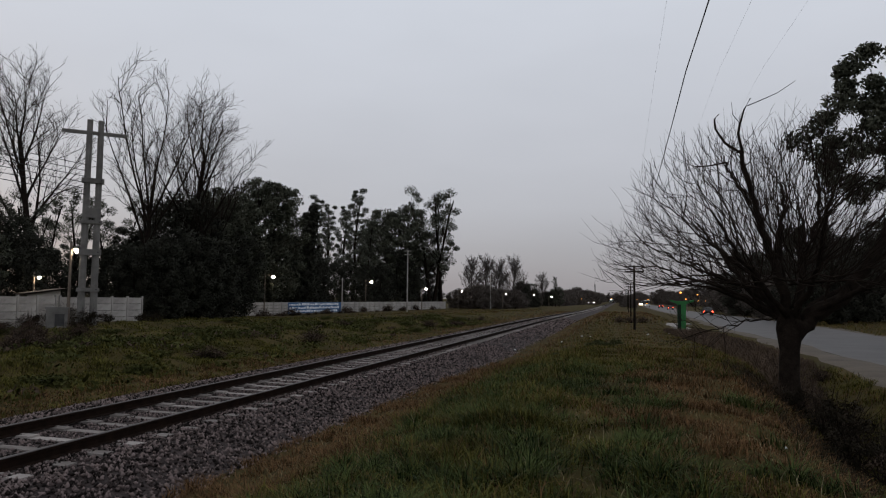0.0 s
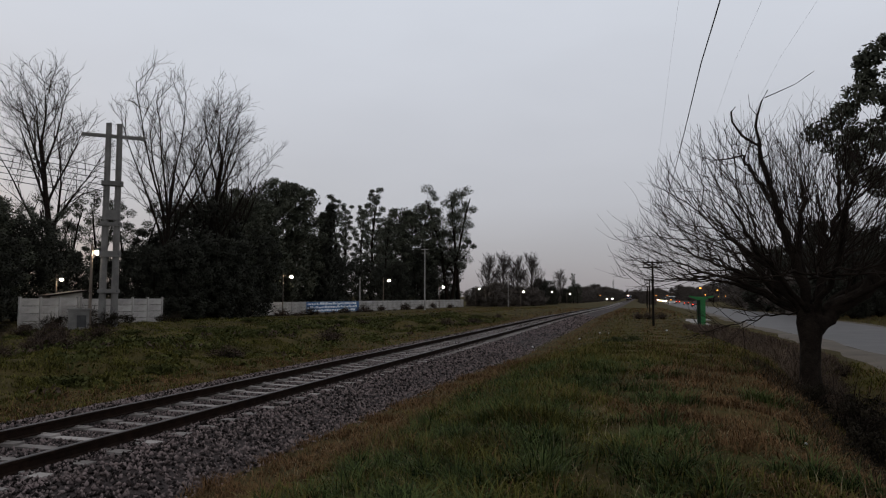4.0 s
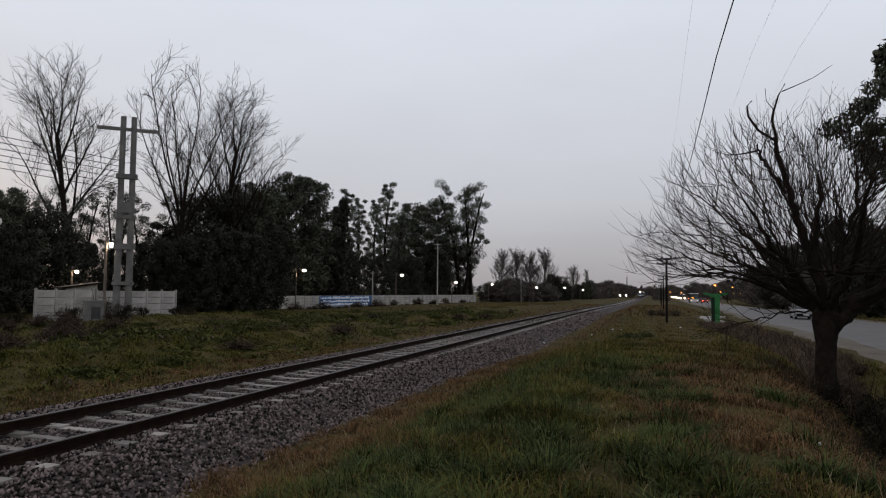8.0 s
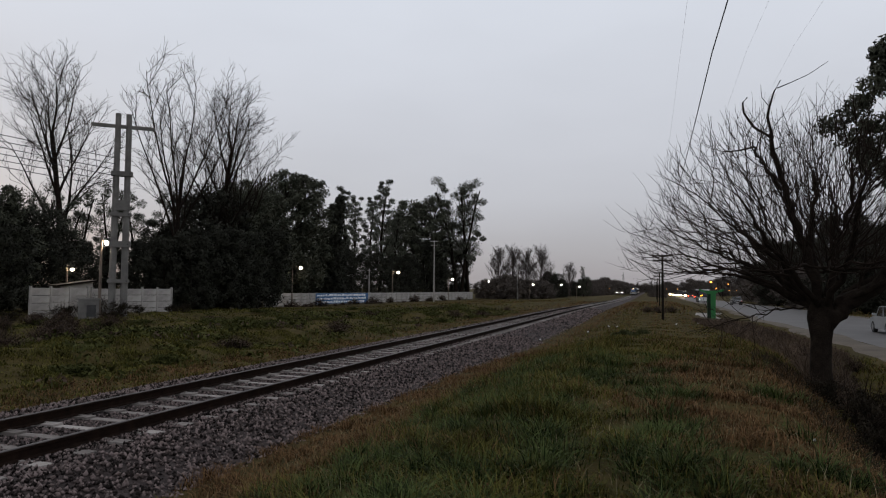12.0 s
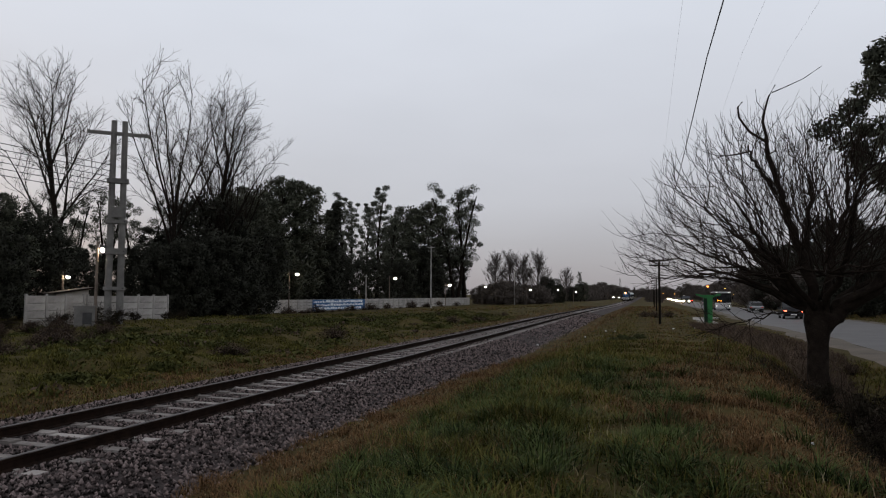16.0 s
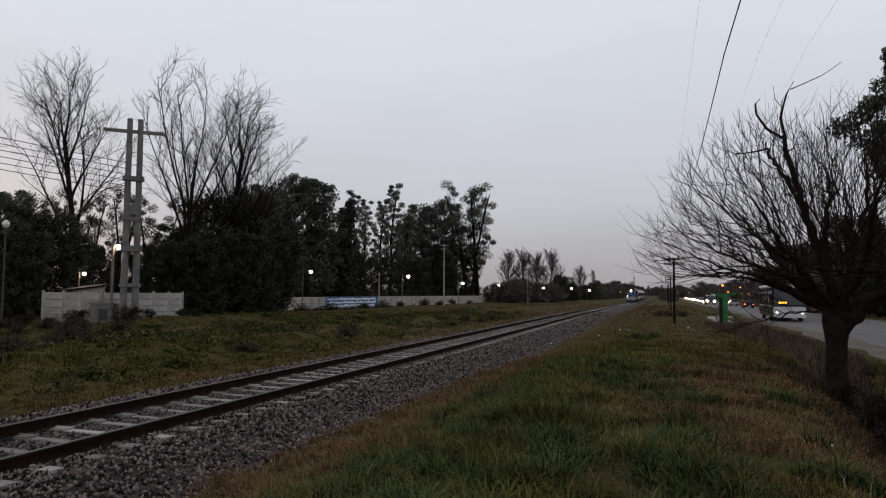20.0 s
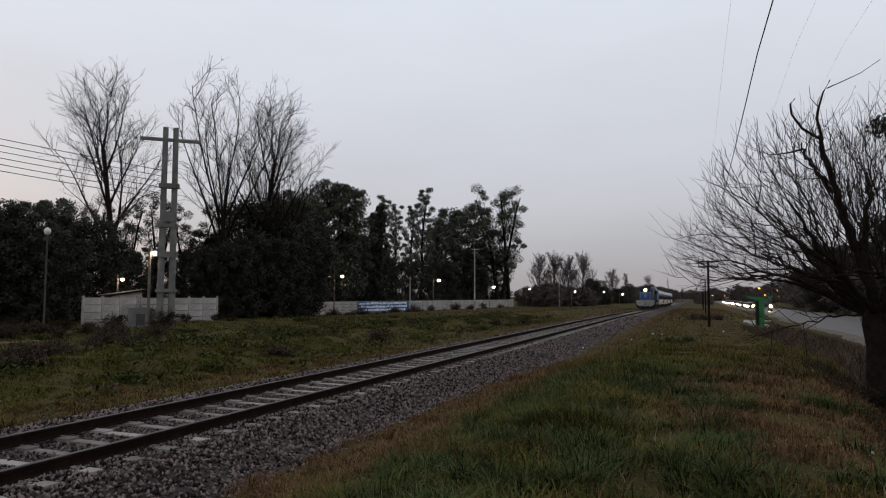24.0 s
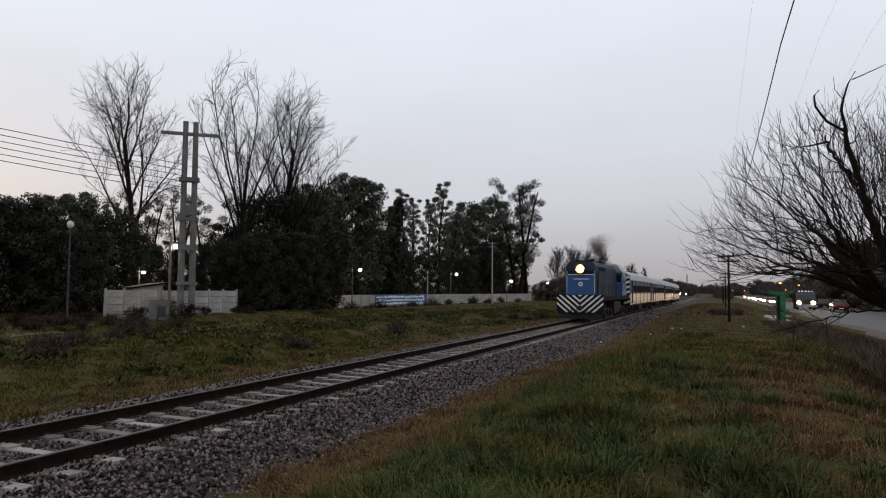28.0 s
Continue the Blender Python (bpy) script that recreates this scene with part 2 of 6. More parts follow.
M = {
    "soil": mat("weedy soil", (0.030, 0.026, 0.009), (0.084, 0.063, 0.023), 0.5, 0.95, bump=0.6, fine=9, dist=0.05, spec=0.05),
    "ballast_bed": mat("ballast bed", (0.016, 0.012, 0.011), (0.070, 0.052, 0.050), 9.0, 0.95, bump=1.0, fine=26, dist=0.05),
    "stone": mat("crushed granite", (0.012, 0.009, 0.008), (0.212, 0.165, 0.158), 5.0, 0.9, bump=0.2, fine=60, island=1.3, spec=0.15),
    "single_stone": mat("loose granite stone", (0.020, 0.015, 0.014), (0.185, 0.142, 0.133), 1.0, 0.9, bump=0.15, fine=6, obj_random=0.9, spec=0.15),
    "concrete": mat("weathered concrete", (0.21, 0.195, 0.182), (0.43, 0.405, 0.38), 1.3, 0.9, bump=0.3, fine=22, obj_random=0.25),
    "sleeper": mat("sleeper concrete", (0.15, 0.132, 0.122), (0.38, 0.345, 0.325), 2.5, 0.9, bump=0.4, fine=30, obj_random=0.5),
    "rail": mat("rusted rail steel", (0.008, 0.005, 0.004), (0.024, 0.014, 0.010), 6.0, 0.9, metal=0.0, bump=0.4, fine=60, spec=0.05),
    "rail_top": mat("worn rail head", (0.055, 0.047, 0.044), (0.12, 0.105, 0.10), 3.0, 0.5, metal=0.4, bump=0.05, fine=40),
    "asphalt": mat("worn asphalt", (0.068, 0.062, 0.061), (0.109, 0.102, 0.100), 0.5, 0.7, bump=0.3, fine=60, dist=0.01, spec=0.5),
    "verge": mat("dusty verge", (0.075, 0.060, 0.046), (0.145, 0.120, 0.095), 0.8, 0.95, bump=0.5, fine=14),
    "bark": mat("dark bark", (0.007, 0.005, 0.004), (0.030, 0.023, 0.018), 5.0, 0.95, bump=1.0, fine=30, dist=0.05, spec=0.04),
    "twig": mat("twig bark", (0.012, 0.009, 0.007), (0.034, 0.025, 0.020), 5.0, 0.9, bump=0.0, spec=0.04),
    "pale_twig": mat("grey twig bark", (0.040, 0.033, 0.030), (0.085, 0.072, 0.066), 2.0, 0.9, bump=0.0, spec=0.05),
    "leaf_dark": leaf_mat("dark evergreen leaves", (0.034, 0.037, 0.027), (0.125, 0.129, 0.094)),
    "leaf_euc": leaf_mat("eucalyptus leaves", (0.037, 0.041, 0.031), (0.132, 0.138, 0.106)),
    "leaf_hedge": leaf_mat("hedge leaves", (0.020, 0.020, 0.016), (0.066, 0.067, 0.052)),
    "leaf_bush": leaf_mat("brown bush leaves", (0.046, 0.033, 0.025), (0.140, 0.100, 0.076)),
    "leaf_weed": leaf_mat("green weed leaves", (0.028, 0.033, 0.010), (0.104, 0.106, 0.034)),
    "leaf_dock": leaf_mat("dark dock leaves", (0.022, 0.027, 0.011), (0.088, 0.096, 0.040)),
    # winter scrub colour, paled so that it carries the haze of distance
    "leaf_winter_haze": leaf_mat("grey-brown winter twigs and leaves, paled for haze", (0.075, 0.063, 0.055), (0.155, 0.131, 0.117)),
    "grass": leaf_mat("green grass blades", (0.028, 0.029, 0.007), (0.136, 0.124, 0.032), 0.8, 0.04),
    "grass_dry": leaf_mat("dry grass blades", (0.052, 0.029, 0.014), (0.190, 0.110, 0.053), 0.8, 0.04),
    "wood_pole": mat("tarred wooden pole", (0.007, 0.006, 0.005), (0.024, 0.019, 0.016), 4.0, 0.9, bump=0.4, spec=0.05),
    "lamp_pole": mat("brown painted lamp pole", (0.10, 0.078, 0.063), (0.20, 0.16, 0.13), 3.0, 0.8, bump=0.1),
    "pole_concrete": mat("old grey pole concrete", (0.095, 0.090, 0.085), (0.21, 0.20, 0.187), 1.5, 0.9, bump=0.3, fine=25),
    "bus_lamp": glow("dim bus headlight", (1.0, 0.95, 0.85), 1.6),
    "grass_tuft": leaf_mat("blue-green tussock blades", (0.009, 0.016, 0.005), (0.084, 0.108, 0.034), 0.9, 0.06),
    "brush": leaf_mat("grey-brown dry brush", (0.046, 0.033, 0.024), (0.130, 0.092, 0.066)),
    "straw": leaf_mat("pale straw stalks", (0.18, 0.145, 0.085), (0.38, 0.32, 0.20)),
    "coach_glass": mat("dull coach window", (0.010, 0.010, 0.012), (0.020, 0.019, 0.022), 1.0, 0.9, bump=0, spec=0.02),
    "coach_band": mat("brown window band", (0.026, 0.020, 0.022), (0.050, 0.040, 0.042), 0.8, 0.9, bump=0.02, spec=0.03),
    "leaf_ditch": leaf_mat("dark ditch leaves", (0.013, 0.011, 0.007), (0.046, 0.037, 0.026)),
    "wire": mat("cable", (0.012, 0.012, 0.013), (0.02, 0.02, 0.022), 4.0, 0.6, bump=0),
    "wire_pale": mat("aluminium cable", (0.30, 0.30, 0.32), (0.42, 0.42, 0.44), 4.0, 0.6, bump=0),
    "iron": mat("painted iron", (0.03, 0.03, 0.031), (0.07, 0.068, 0.067), 3.0, 0.7, bump=0.1),
    "green_paint": mat("green painted concrete", (0.020, 0.125, 0.036), (0.042, 0.205, 0.064), 1.6, 0.7, bump=0.2),
    # darkened copy of the shelter's green, for shade
    "green_shade": mat("green paint with shade in its colour", (0.005, 0.014, 0.007), (0.010, 0.026, 0.013), 1.6, 0.8, bump=0.2),
    "blue": mat("blue locomotive paint", (0.009, 0.062, 0.19), (0.017, 0.098, 0.26), 0.8, 0.45, bump=0.03, spec=0.5),
    "blue_dark": mat("dusty dark blue paint", (0.020, 0.031, 0.052), (0.050, 0.068, 0.100), 0.8, 0.7, bump=0.05, spec=0.15),
    "white": mat("dusty white paint", (0.62, 0.60, 0.57), (0.80, 0.78, 0.75), 1.2, 0.5, bump=0.05),
    "black": mat("grimy black paint", (0.007, 0.007, 0.008), (0.020, 0.018, 0.018), 1.5, 0.8, bump=0.1, spec=0.08),
    "under": mat("underframe grime", (0.010, 0.009, 0.008), (0.030, 0.025, 0.021), 2.0, 0.85, bump=0.3),
    "silver": mat("grey coach roof", (0.28, 0.285, 0.30), (0.42, 0.425, 0.44), 0.7, 0.45, metal=0.2, bump=0.03),
    "coach_grey": mat("blue-grey coach side", (0.10, 0.115, 0.15), (0.17, 0.19, 0.235), 0.7, 0.75, bump=0.02, spec=0.12),
    # cream lifted towards pale pink to hold the reflection of road headlights
    "cream": mat("cream coach band with reflected light in its colour", (0.60, 0.52, 0.48), (0.76, 0.68, 0.63), 0.6, 0.28, bump=0.01, spec=0.7),
    "glass_dark": mat("dark window glass", (0.008, 0.009, 0.010), (0.016, 0.017, 0.019), 1.0, 0.08, bump=0, spec=0.6),
    "rubber": mat("tyre rubber", (0.010, 0.010, 0.010), (0.022, 0.021, 0.021), 5, 0.9, bump=0.1),
    "chrome": mat("bright metal", (0.45, 0.45, 0.46), (0.6, 0.6, 0.61), 3, 0.25, metal=0.9, bump=0),
    "car_red": mat("dark red car paint", (0.10, 0.012, 0.012), (0.15, 0.018, 0.018), 1, 0.25, bump=0, spec=0.6),
    "car_white": mat("white car paint", (0.50, 0.50, 0.50), (0.62, 0.62, 0.62), 1, 0.25, bump=0, spec=0.6),
    "car_dark": mat("dark grey car paint", (0.020, 0.022, 0.026), (0.040, 0.042, 0.048), 1, 0.22, bump=0, spec=0.6),
    "car_silver": mat("silver car paint", (0.30, 0.31, 0.32), (0.42, 0.43, 0.44), 1, 0.25, metal=0.3, bump=0, spec=0.6),
    "mural_blue": mat("faded blue wall paint", (0.03, 0.085, 0.21), (0.08, 0.17, 0.33), 1.5, 0.9, bump=0.1),
    "mural_white": mat("white wall lettering paint", (0.72, 0.76, 0.80), (0.84, 0.87, 0.90), 2.5, 0.9, bump=0.1),
    "roof_tile": mat("old roof sheet", (0.09, 0.07, 0.06), (0.16, 0.13, 0.11), 1.5, 0.85, bump=0.3),
    "plaster": mat("pale plaster", (0.30, 0.28, 0.25), (0.44, 0.41, 0.37), 1.0, 0.9, bump=0.2),
    "sand": mat("sandy path", (0.085, 0.056, 0.037), (0.155, 0.108, 0.075), 0.9, 0.95, bump=0.4, fine=16),
    "litter": mat("pale litter", (0.5, 0.5, 0.5), (0.65, 0.65, 0.65), 6, 0.8, bump=0),
    "lamp_cool": glow("white street light", (1.0, 0.84, 0.62), 60.0),
    "lamp_far": glow("far white street light", (1.0, 0.88, 0.70), 22.0),
    "lamp_orange": glow("orange street light", (1.0, 0.30, 0.05), 4.5),
    "head_train": glow("train headlight", (1.0, 0.60, 0.26), 160.0),
    "head_lens": glow("headlight lens with orange halo", (1.0, 0.36, 0.07), 5.0),
    "head_car": glow("car headlight", (1.0, 0.62, 0.30), 160.0),
    "tail": glow("red tail light", (1.0, 0.06, 0.03), 14.0),
    "tail_dim": glow("unlit red tail light", (0.35, 0.02, 0.015), 0.25),
    "sign": glow("amber destination sign", (1.0, 0.33, 0.03), 5.0),
    "soot": leaf_mat("exhaust soot", (0.10, 0.075, 0.070), (0.20, 0.155, 0.145)),
}

# ---------------------------------------------------------------- mesh tools


class Mesher:
    """Gathers boxes, tubes and plates into one mesh."""

    def __init__(self):
        self.v, self.f = [], []

    def box(self, x0, x1, y0, y1, z0, z1, c=0.0):
        if c:
            return self.prism([(x0 + c, z0), (x1 - c, z0), (x1, z0 + c), (x1, z1 - c), (x1 - c, z1), (x0 + c, z1), (x0, z1 - c), (x0, z0 + c)], y0, y1)
        b = len(self.v)
        self.v += [(x, y, z) for z in (z0, z1) for y in (y0, y1) for x in (x0, x1)]
        self.f += [tuple(b + i for i in q) for q in ((0, 2, 3, 1), (4, 5, 7, 6), (0, 1, 5, 4), (2, 6, 7, 3), (0, 4, 6, 2), (1, 3, 7, 5))]
        return self

    def prism(self, outline, a, b, axis="y", taper=0.0):
        """An outline swept between a and b: (x, z) outlines along y, (y, z) ones along x, (x, y) ones along z."""
        n, s = len(outline), len(self.v)
        cx = sum(p[0] for p in outline) / n
        cy = sum(p[1] for p in outline) / n
        for k, d in enumerate((a, b)):
            for p, q in outline:
                if k and taper:
                    p, q = cx + (p - cx) * (1 - taper), cy + (q - cy) * (1 - taper)
                self.v.append({"y": (p, d, q), "x": (d, p, q), "z": (p, q, d)}[axis])
        self.f.append(tuple(s + i for i in range(n)))
        self.f.append(tuple(s + n + i for i in reversed(range(n))))
        for i in range(n):
            j = (i + 1) % n
            self.f.append((s + j, s + i, s + n + i, s + n + j))
        return self

    def tube(self, points, radii, n=6):
        pts = [Vector(p) for p in points]
        s = len(self.v)
        for i, p in enumerate(pts):
            d = (pts[min(i + 1, len(pts) - 1)] - pts[max(i - 1, 0)]).normalized()
            u = d.orthogonal().normalized() if abs(d.z) > 0.95 else d.cross(Vector((0, 0, 1))).normalized()
            w = d.cross(u)
            for k in range(n):
                a = 2 * math.pi * k / n
                self.v.append(tuple(p + (u * math.cos(a) + w * math.sin(a)) * radii[i]))
        for i in range(len(pts) - 1):
            for k in range(n):
                j = (k + 1) % n
                self.f.append((s + i * n + k, s + i * n + j, s + (i + 1) * n + j, s + (i + 1) * n + k))
        self.f.append(tuple(s + k for k in reversed(range(n))))
        self.f.append(tuple(s + (len(pts) - 1) * n + k for k in range(n)))
        return self

    def disc(self, x, y, z, r, depth, n=14, axis="y"):
        ring = [(r * math.cos(2 * math.pi * k / n), r * math.sin(2 * math.pi * k / n)) for k in range(n)]
        if axis == "y":
            return self.prism([(x + a, z + b) for a, b in ring], y - depth / 2, y + depth / 2)
        if axis == "x":
            return self.prism([(y + a, z + b) for a, b in ring], x - depth / 2, x + depth / 2, "x")
        return self.prism([(x + a, y + b) for a, b in ring], z - depth / 2, z + depth / 2, "z")

    def mesh(self, name, smooth=False):
        me = bpy.data.meshes.new(name)
        me.from_pydata(self.v, [], self.f)
        bm = bmesh.new()
        bm.from_mesh(me)
        bmesh.ops.recalc_face_normals(bm, faces=bm.faces)
        bm.to_mesh(me)
        bm.free()
        if smooth:
            me.polygons.foreach_set("use_smooth", [True] * len(me.polygons))
        return me


def part(name, me, material, parent=None, label=""):
    """One mesh object under a thing or a part."""
    if isinstance(me, Mesher):
        me = me.mesh(name)
    if not me.materials:
        me.materials.append(material)
    ob = new(name, me)
    ob.parent = parent
    if label:
        tagged(ob, label)
    return ob


def thing(name, label, category, group="", kind="", at=None):
    ob = new(name)
    ob.empty_display_size = 0.2
    if at is not None:
        ob.matrix_basis = at
    return tagged(ob, label, category, group, kind)


def raw_mesh(name, verts, faces, material, smooth=False):
    """A mesh from arrays; all faces have as many corners."""
    verts, faces = np.asarray(verts, dtype=np.float32), np.asarray(faces, dtype=np.int32)
    me = bpy.data.meshes.new(name)
    me.vertices.add(len(verts))
    me.vertices.foreach_set("co", verts.ravel())
    k = faces.shape[1]
    me.loops.add(faces.size)
    me.loops.foreach_set("vertex_index", faces.ravel())
    me.polygons.add(len(faces))
    me.polygons.foreach_set("loop_start", np.arange(len(faces), dtype=np.int32) * k)
    if smooth:
        me.polygons.foreach_set("use_smooth", np.ones(len(faces), dtype=bool))
    me.update(calc_edges=True)
    me.materials.append(material)
    return me


def sm(a, b, x):
    t = np.clip((x - a) / (b - a), 0.0, 1.0)
    return t * t * (3 - 2 * t)


# ---------------------------------------------------------------- ground

TRACK_X, RAIL_Z, GAUGE = -8.3, 0.45, 1.676
PITCH = 0.667


def drop(y):
    """How far the whole plain has sunk at y along the line."""
    return 0.62 * sm(55, 215, y)


def bulge(y):
    """How much wider the grassy bank is at y, on the ditch side."""
    return 1.5 * sm(8, 24, y)


def road_near(y):
    return 7.1 + 0.03 * (np.minimum(y, 130) - 25)


def road_far(y):
    return road_near(y) + 6.6 + 0.01 * np.clip(y - 40, 0, 120) + 2.4 * (1 - 0.6 * sm(80, 160, y))


def road_edge(y):
    """The asphalt's near edge, behind a broad sandy shoulder."""
    return road_near(y) + 0.25 + 1.45 * (1 - sm(38, 62, y))


def wobble(x, y, s, seed=0.0):
    """A smooth uneven field of about unit height."""
    return (np.sin(x * s + 1.3 * np.sin(y * s * 0.7 + seed)) + np.sin(y * s * 1.13 + 1.7 * np.sin(x * s * 0.6 + seed * 2)) + np.sin((x + y) * s * 0.77 + seed * 3)) / 3


def height(x, y):
    """The ground's height."""
    x, y = np.asarray(x, dtype=float), np.asarray(y, dtype=float)
    d = np.abs(x - TRACK_X)
    z = np.zeros_like(x * 1.0 + y)
    # grassy bank between track and ditch
    crest = 0.82 - 0.70 * sm(14, 62, y)
    e = bulge(y)
    foot = -5.6 + 0.9 * sm(16, 30, y)
    bank = sm(0.0, 4.4, x - foot) * (1 - sm(1.3, 3.8, x - e))
    z = z + crest * bank + (0.05 * wobble(x, y, 1.1) + 0.045 * wobble(x, y, 3.7, 8)) * bank
    # ditch on the road side
    ditch = sm(1.8, 3.6, x - e) * (1 - sm(4.2, 6.2, x - 0.4 * e))
    z = z - 0.45 * ditch * (1 - sm(32, 52, y)) + 0.06 * wobble(x, y, 1.9, 2) * ditch
    z = z + 0.17 * np.maximum(sm(4.8, 6.8, x), sm(2.4, 3.4, x) * sm(44, 55, y))
    # rough field beyond the track
    left = sm(11.2, 16.0, -x)
    z = z + left * (0.20 * wobble(x, y, 0.55, 4) + 0.15 * wobble(x, y, 1.7, 1) + 0.05 * wobble(x, y, 4.3, 3) + 0.42 * np.exp(-((x + 19.0) / 3.0) ** 2) + 0.42 * np.exp(-((x + 23.5) / 2.6) ** 2 - ((y - 37) / 6.5) ** 2))
    lee = sm(26, 50, -x)
    z = z - 0.45 * lee * sm(55, 85, y) - (1 - lee) * drop(y) + 0.35 * sm(22, 32, -x) * (1 - sm(48, 62, y))
    # formation under the ballast
    z = np.where(d < 3.2, np.minimum(z, -drop(y)), z)
    return z


def ground():
    xs = np.concatenate([[-2500, -900, -400, -200, -120, -80, -60, -48], np.arange(-40, -12, 0.55), np.arange(-12, 10, 0.3), np.arange(10, 24, 1.0), [26, 32, 45, 70, 120, 250, 600, 2500]])
    ys = np.concatenate([[-900, -200, -60, -25, -12, -6], np.arange(-3, 30, 0.35), np.arange(30, 70, 1.0), np.arange(70, 130, 4.0), [140, 160, 200, 260, 340, 450, 650, 1000, 1800, 3500]])
    X, Y = np.meshgrid(xs, ys)
    Z = height(X, Y) - 0.012
    v = np.stack([X.ravel(), Y.ravel(), Z.ravel()], 1)
    nx, ny = len(xs), len(ys)
    i = (np.arange(ny - 1)[:, None] * nx + np.arange(nx - 1)).ravel()
    f = np.stack([i, i + 1, i + nx + 1, i + nx], 1)
    g = new("ground", raw_mesh("ground", v, f, M["soil"], True))
    return tagged(g, "weedy dark soil of a level railway verge", "ground", kind="structure")


ground()


def strip(name, left, right, ys, lift, material, label, category, cols=6, thick=0.0):
    """A strip of surfacing laid along the road or the track."""
    V, F = [], []
    for y in ys:
        for k in range(cols + 1):
            x = left(y) + (right(y) - left(y)) * k / cols
            V.append((x, y, lift(x, y)))
    for r in range(len(ys) - 1):
        for k in range(cols):
            a = r * (cols + 1) + k
            F.append((a, a + 1, a + cols + 2, a + cols + 1))
    ob = new(name, raw_mesh(name, V, F, material, True))
    return tagged(ob, label, category, kind="structure")


ROAD_Y = [-120, -40, 0, 10, 20, 30, 40, 50] + [float(v) for v in range(58, 226, 8)] + [300, 400, 600, 900, 1500, 3000]
strip("road", road_edge, road_far, ROAD_Y, lambda x, y: 0.20 - float(drop(y)), M["asphalt"], "worn grey two-lane asphalt road without markings", "road")
VERGE_Y = [float(v) for v in np.arange(-20, 225, 2.5)] + [300, 500, 900]
def verge_left(y):
    return float(road_near(y) + 0.1 - 0.7 * sm(40, 70, y) - 0.3 * math.sin(y * 0.35) - 0.25 * math.sin(y * 0.9))


strip("verge", verge_left, lambda y: float(road_edge(y) + 0.25 * math.sin(y * 0.5) + 0.1), VERGE_Y, lambda x, y: float(height(x, y)) - 0.03 if x < verge_left(y) + 0.01 else 0.206 - float(drop(y)), M["verge"], "dusty sandy road shoulder", "road shoulder", 4)
strip("verge", lambda y: float(road_far(y) - 0.05), lambda y: float(road_far(y) + 1.0 + 0.4 * math.sin(y * 0.3)), VERGE_Y, lambda x, y: 0.188 - float(drop(y)), M["verge"], "dusty sandy road shoulder", "road shoulder", 2)
PATH_Y = [float(v) for v in np.arange(-10, 52, 2)]
strip("dirt_path", lambda y: -29.7 - 0.3 * math.sin(y * 0.3) + 0.6 * float(sm(16, 26, y)), lambda y: -28.0 + 0.25 * math.sin(y * 0.4) - 0.8 * float(sm(16, 26, y)), [y for y in PATH_Y if y < 28], lambda x, y: float(height(x, y)) + 0.004, M["sand"], "pale sandy foot path through weeds", "path", 3)

# ---------------------------------------------------------------- track


def ballast_profile(d):
    d = np.asarray(d, dtype=float)
    return np.where(d > 0, 0.27 - 0.29 * sm(1.55, 2.95, d), 0.27 + 0.02 * sm(1.45, 1.8, -d) - 0.30 * sm(1.95, 3.2, -d))


def shoulder(d, y):
    """The ballast narrows on the field side and spills wider on the bank side further along."""
    return np.where(d > 0, 1 + 0.19 * sm(18, 30, y) * (1 - 0.6 * sm(48, 75, y)), 1 - 0.12 * sm(20, 60, y)) if np.ndim(d) else float(1 + 0.19 * sm(18, 30, y) * (1 - 0.6 * sm(48, 75, y)) if d > 1.2 else 1 - 0.12 * sm(20, 60, y) if d < -1.2 else 1.0)


def swept(outline, cuts):
    """A bar of that outline along the line, which sinks with the plain."""
    m = Mesher()
    k = len(outline)
    for y in cuts:
        m.v += [(p, y, q - float(drop(y))) for p, q in outline]
    for r in range(len(cuts) - 1):
        for i in range(k):
            j = (i + 1) % k
            m.f.append((r * k + i, r * k + j, (r + 1) * k + j, (r + 1) * k + i))
    m.f += [tuple(reversed(range(k))), tuple(range((len(cuts) - 1) * k, len(cuts) * k))]
    return m


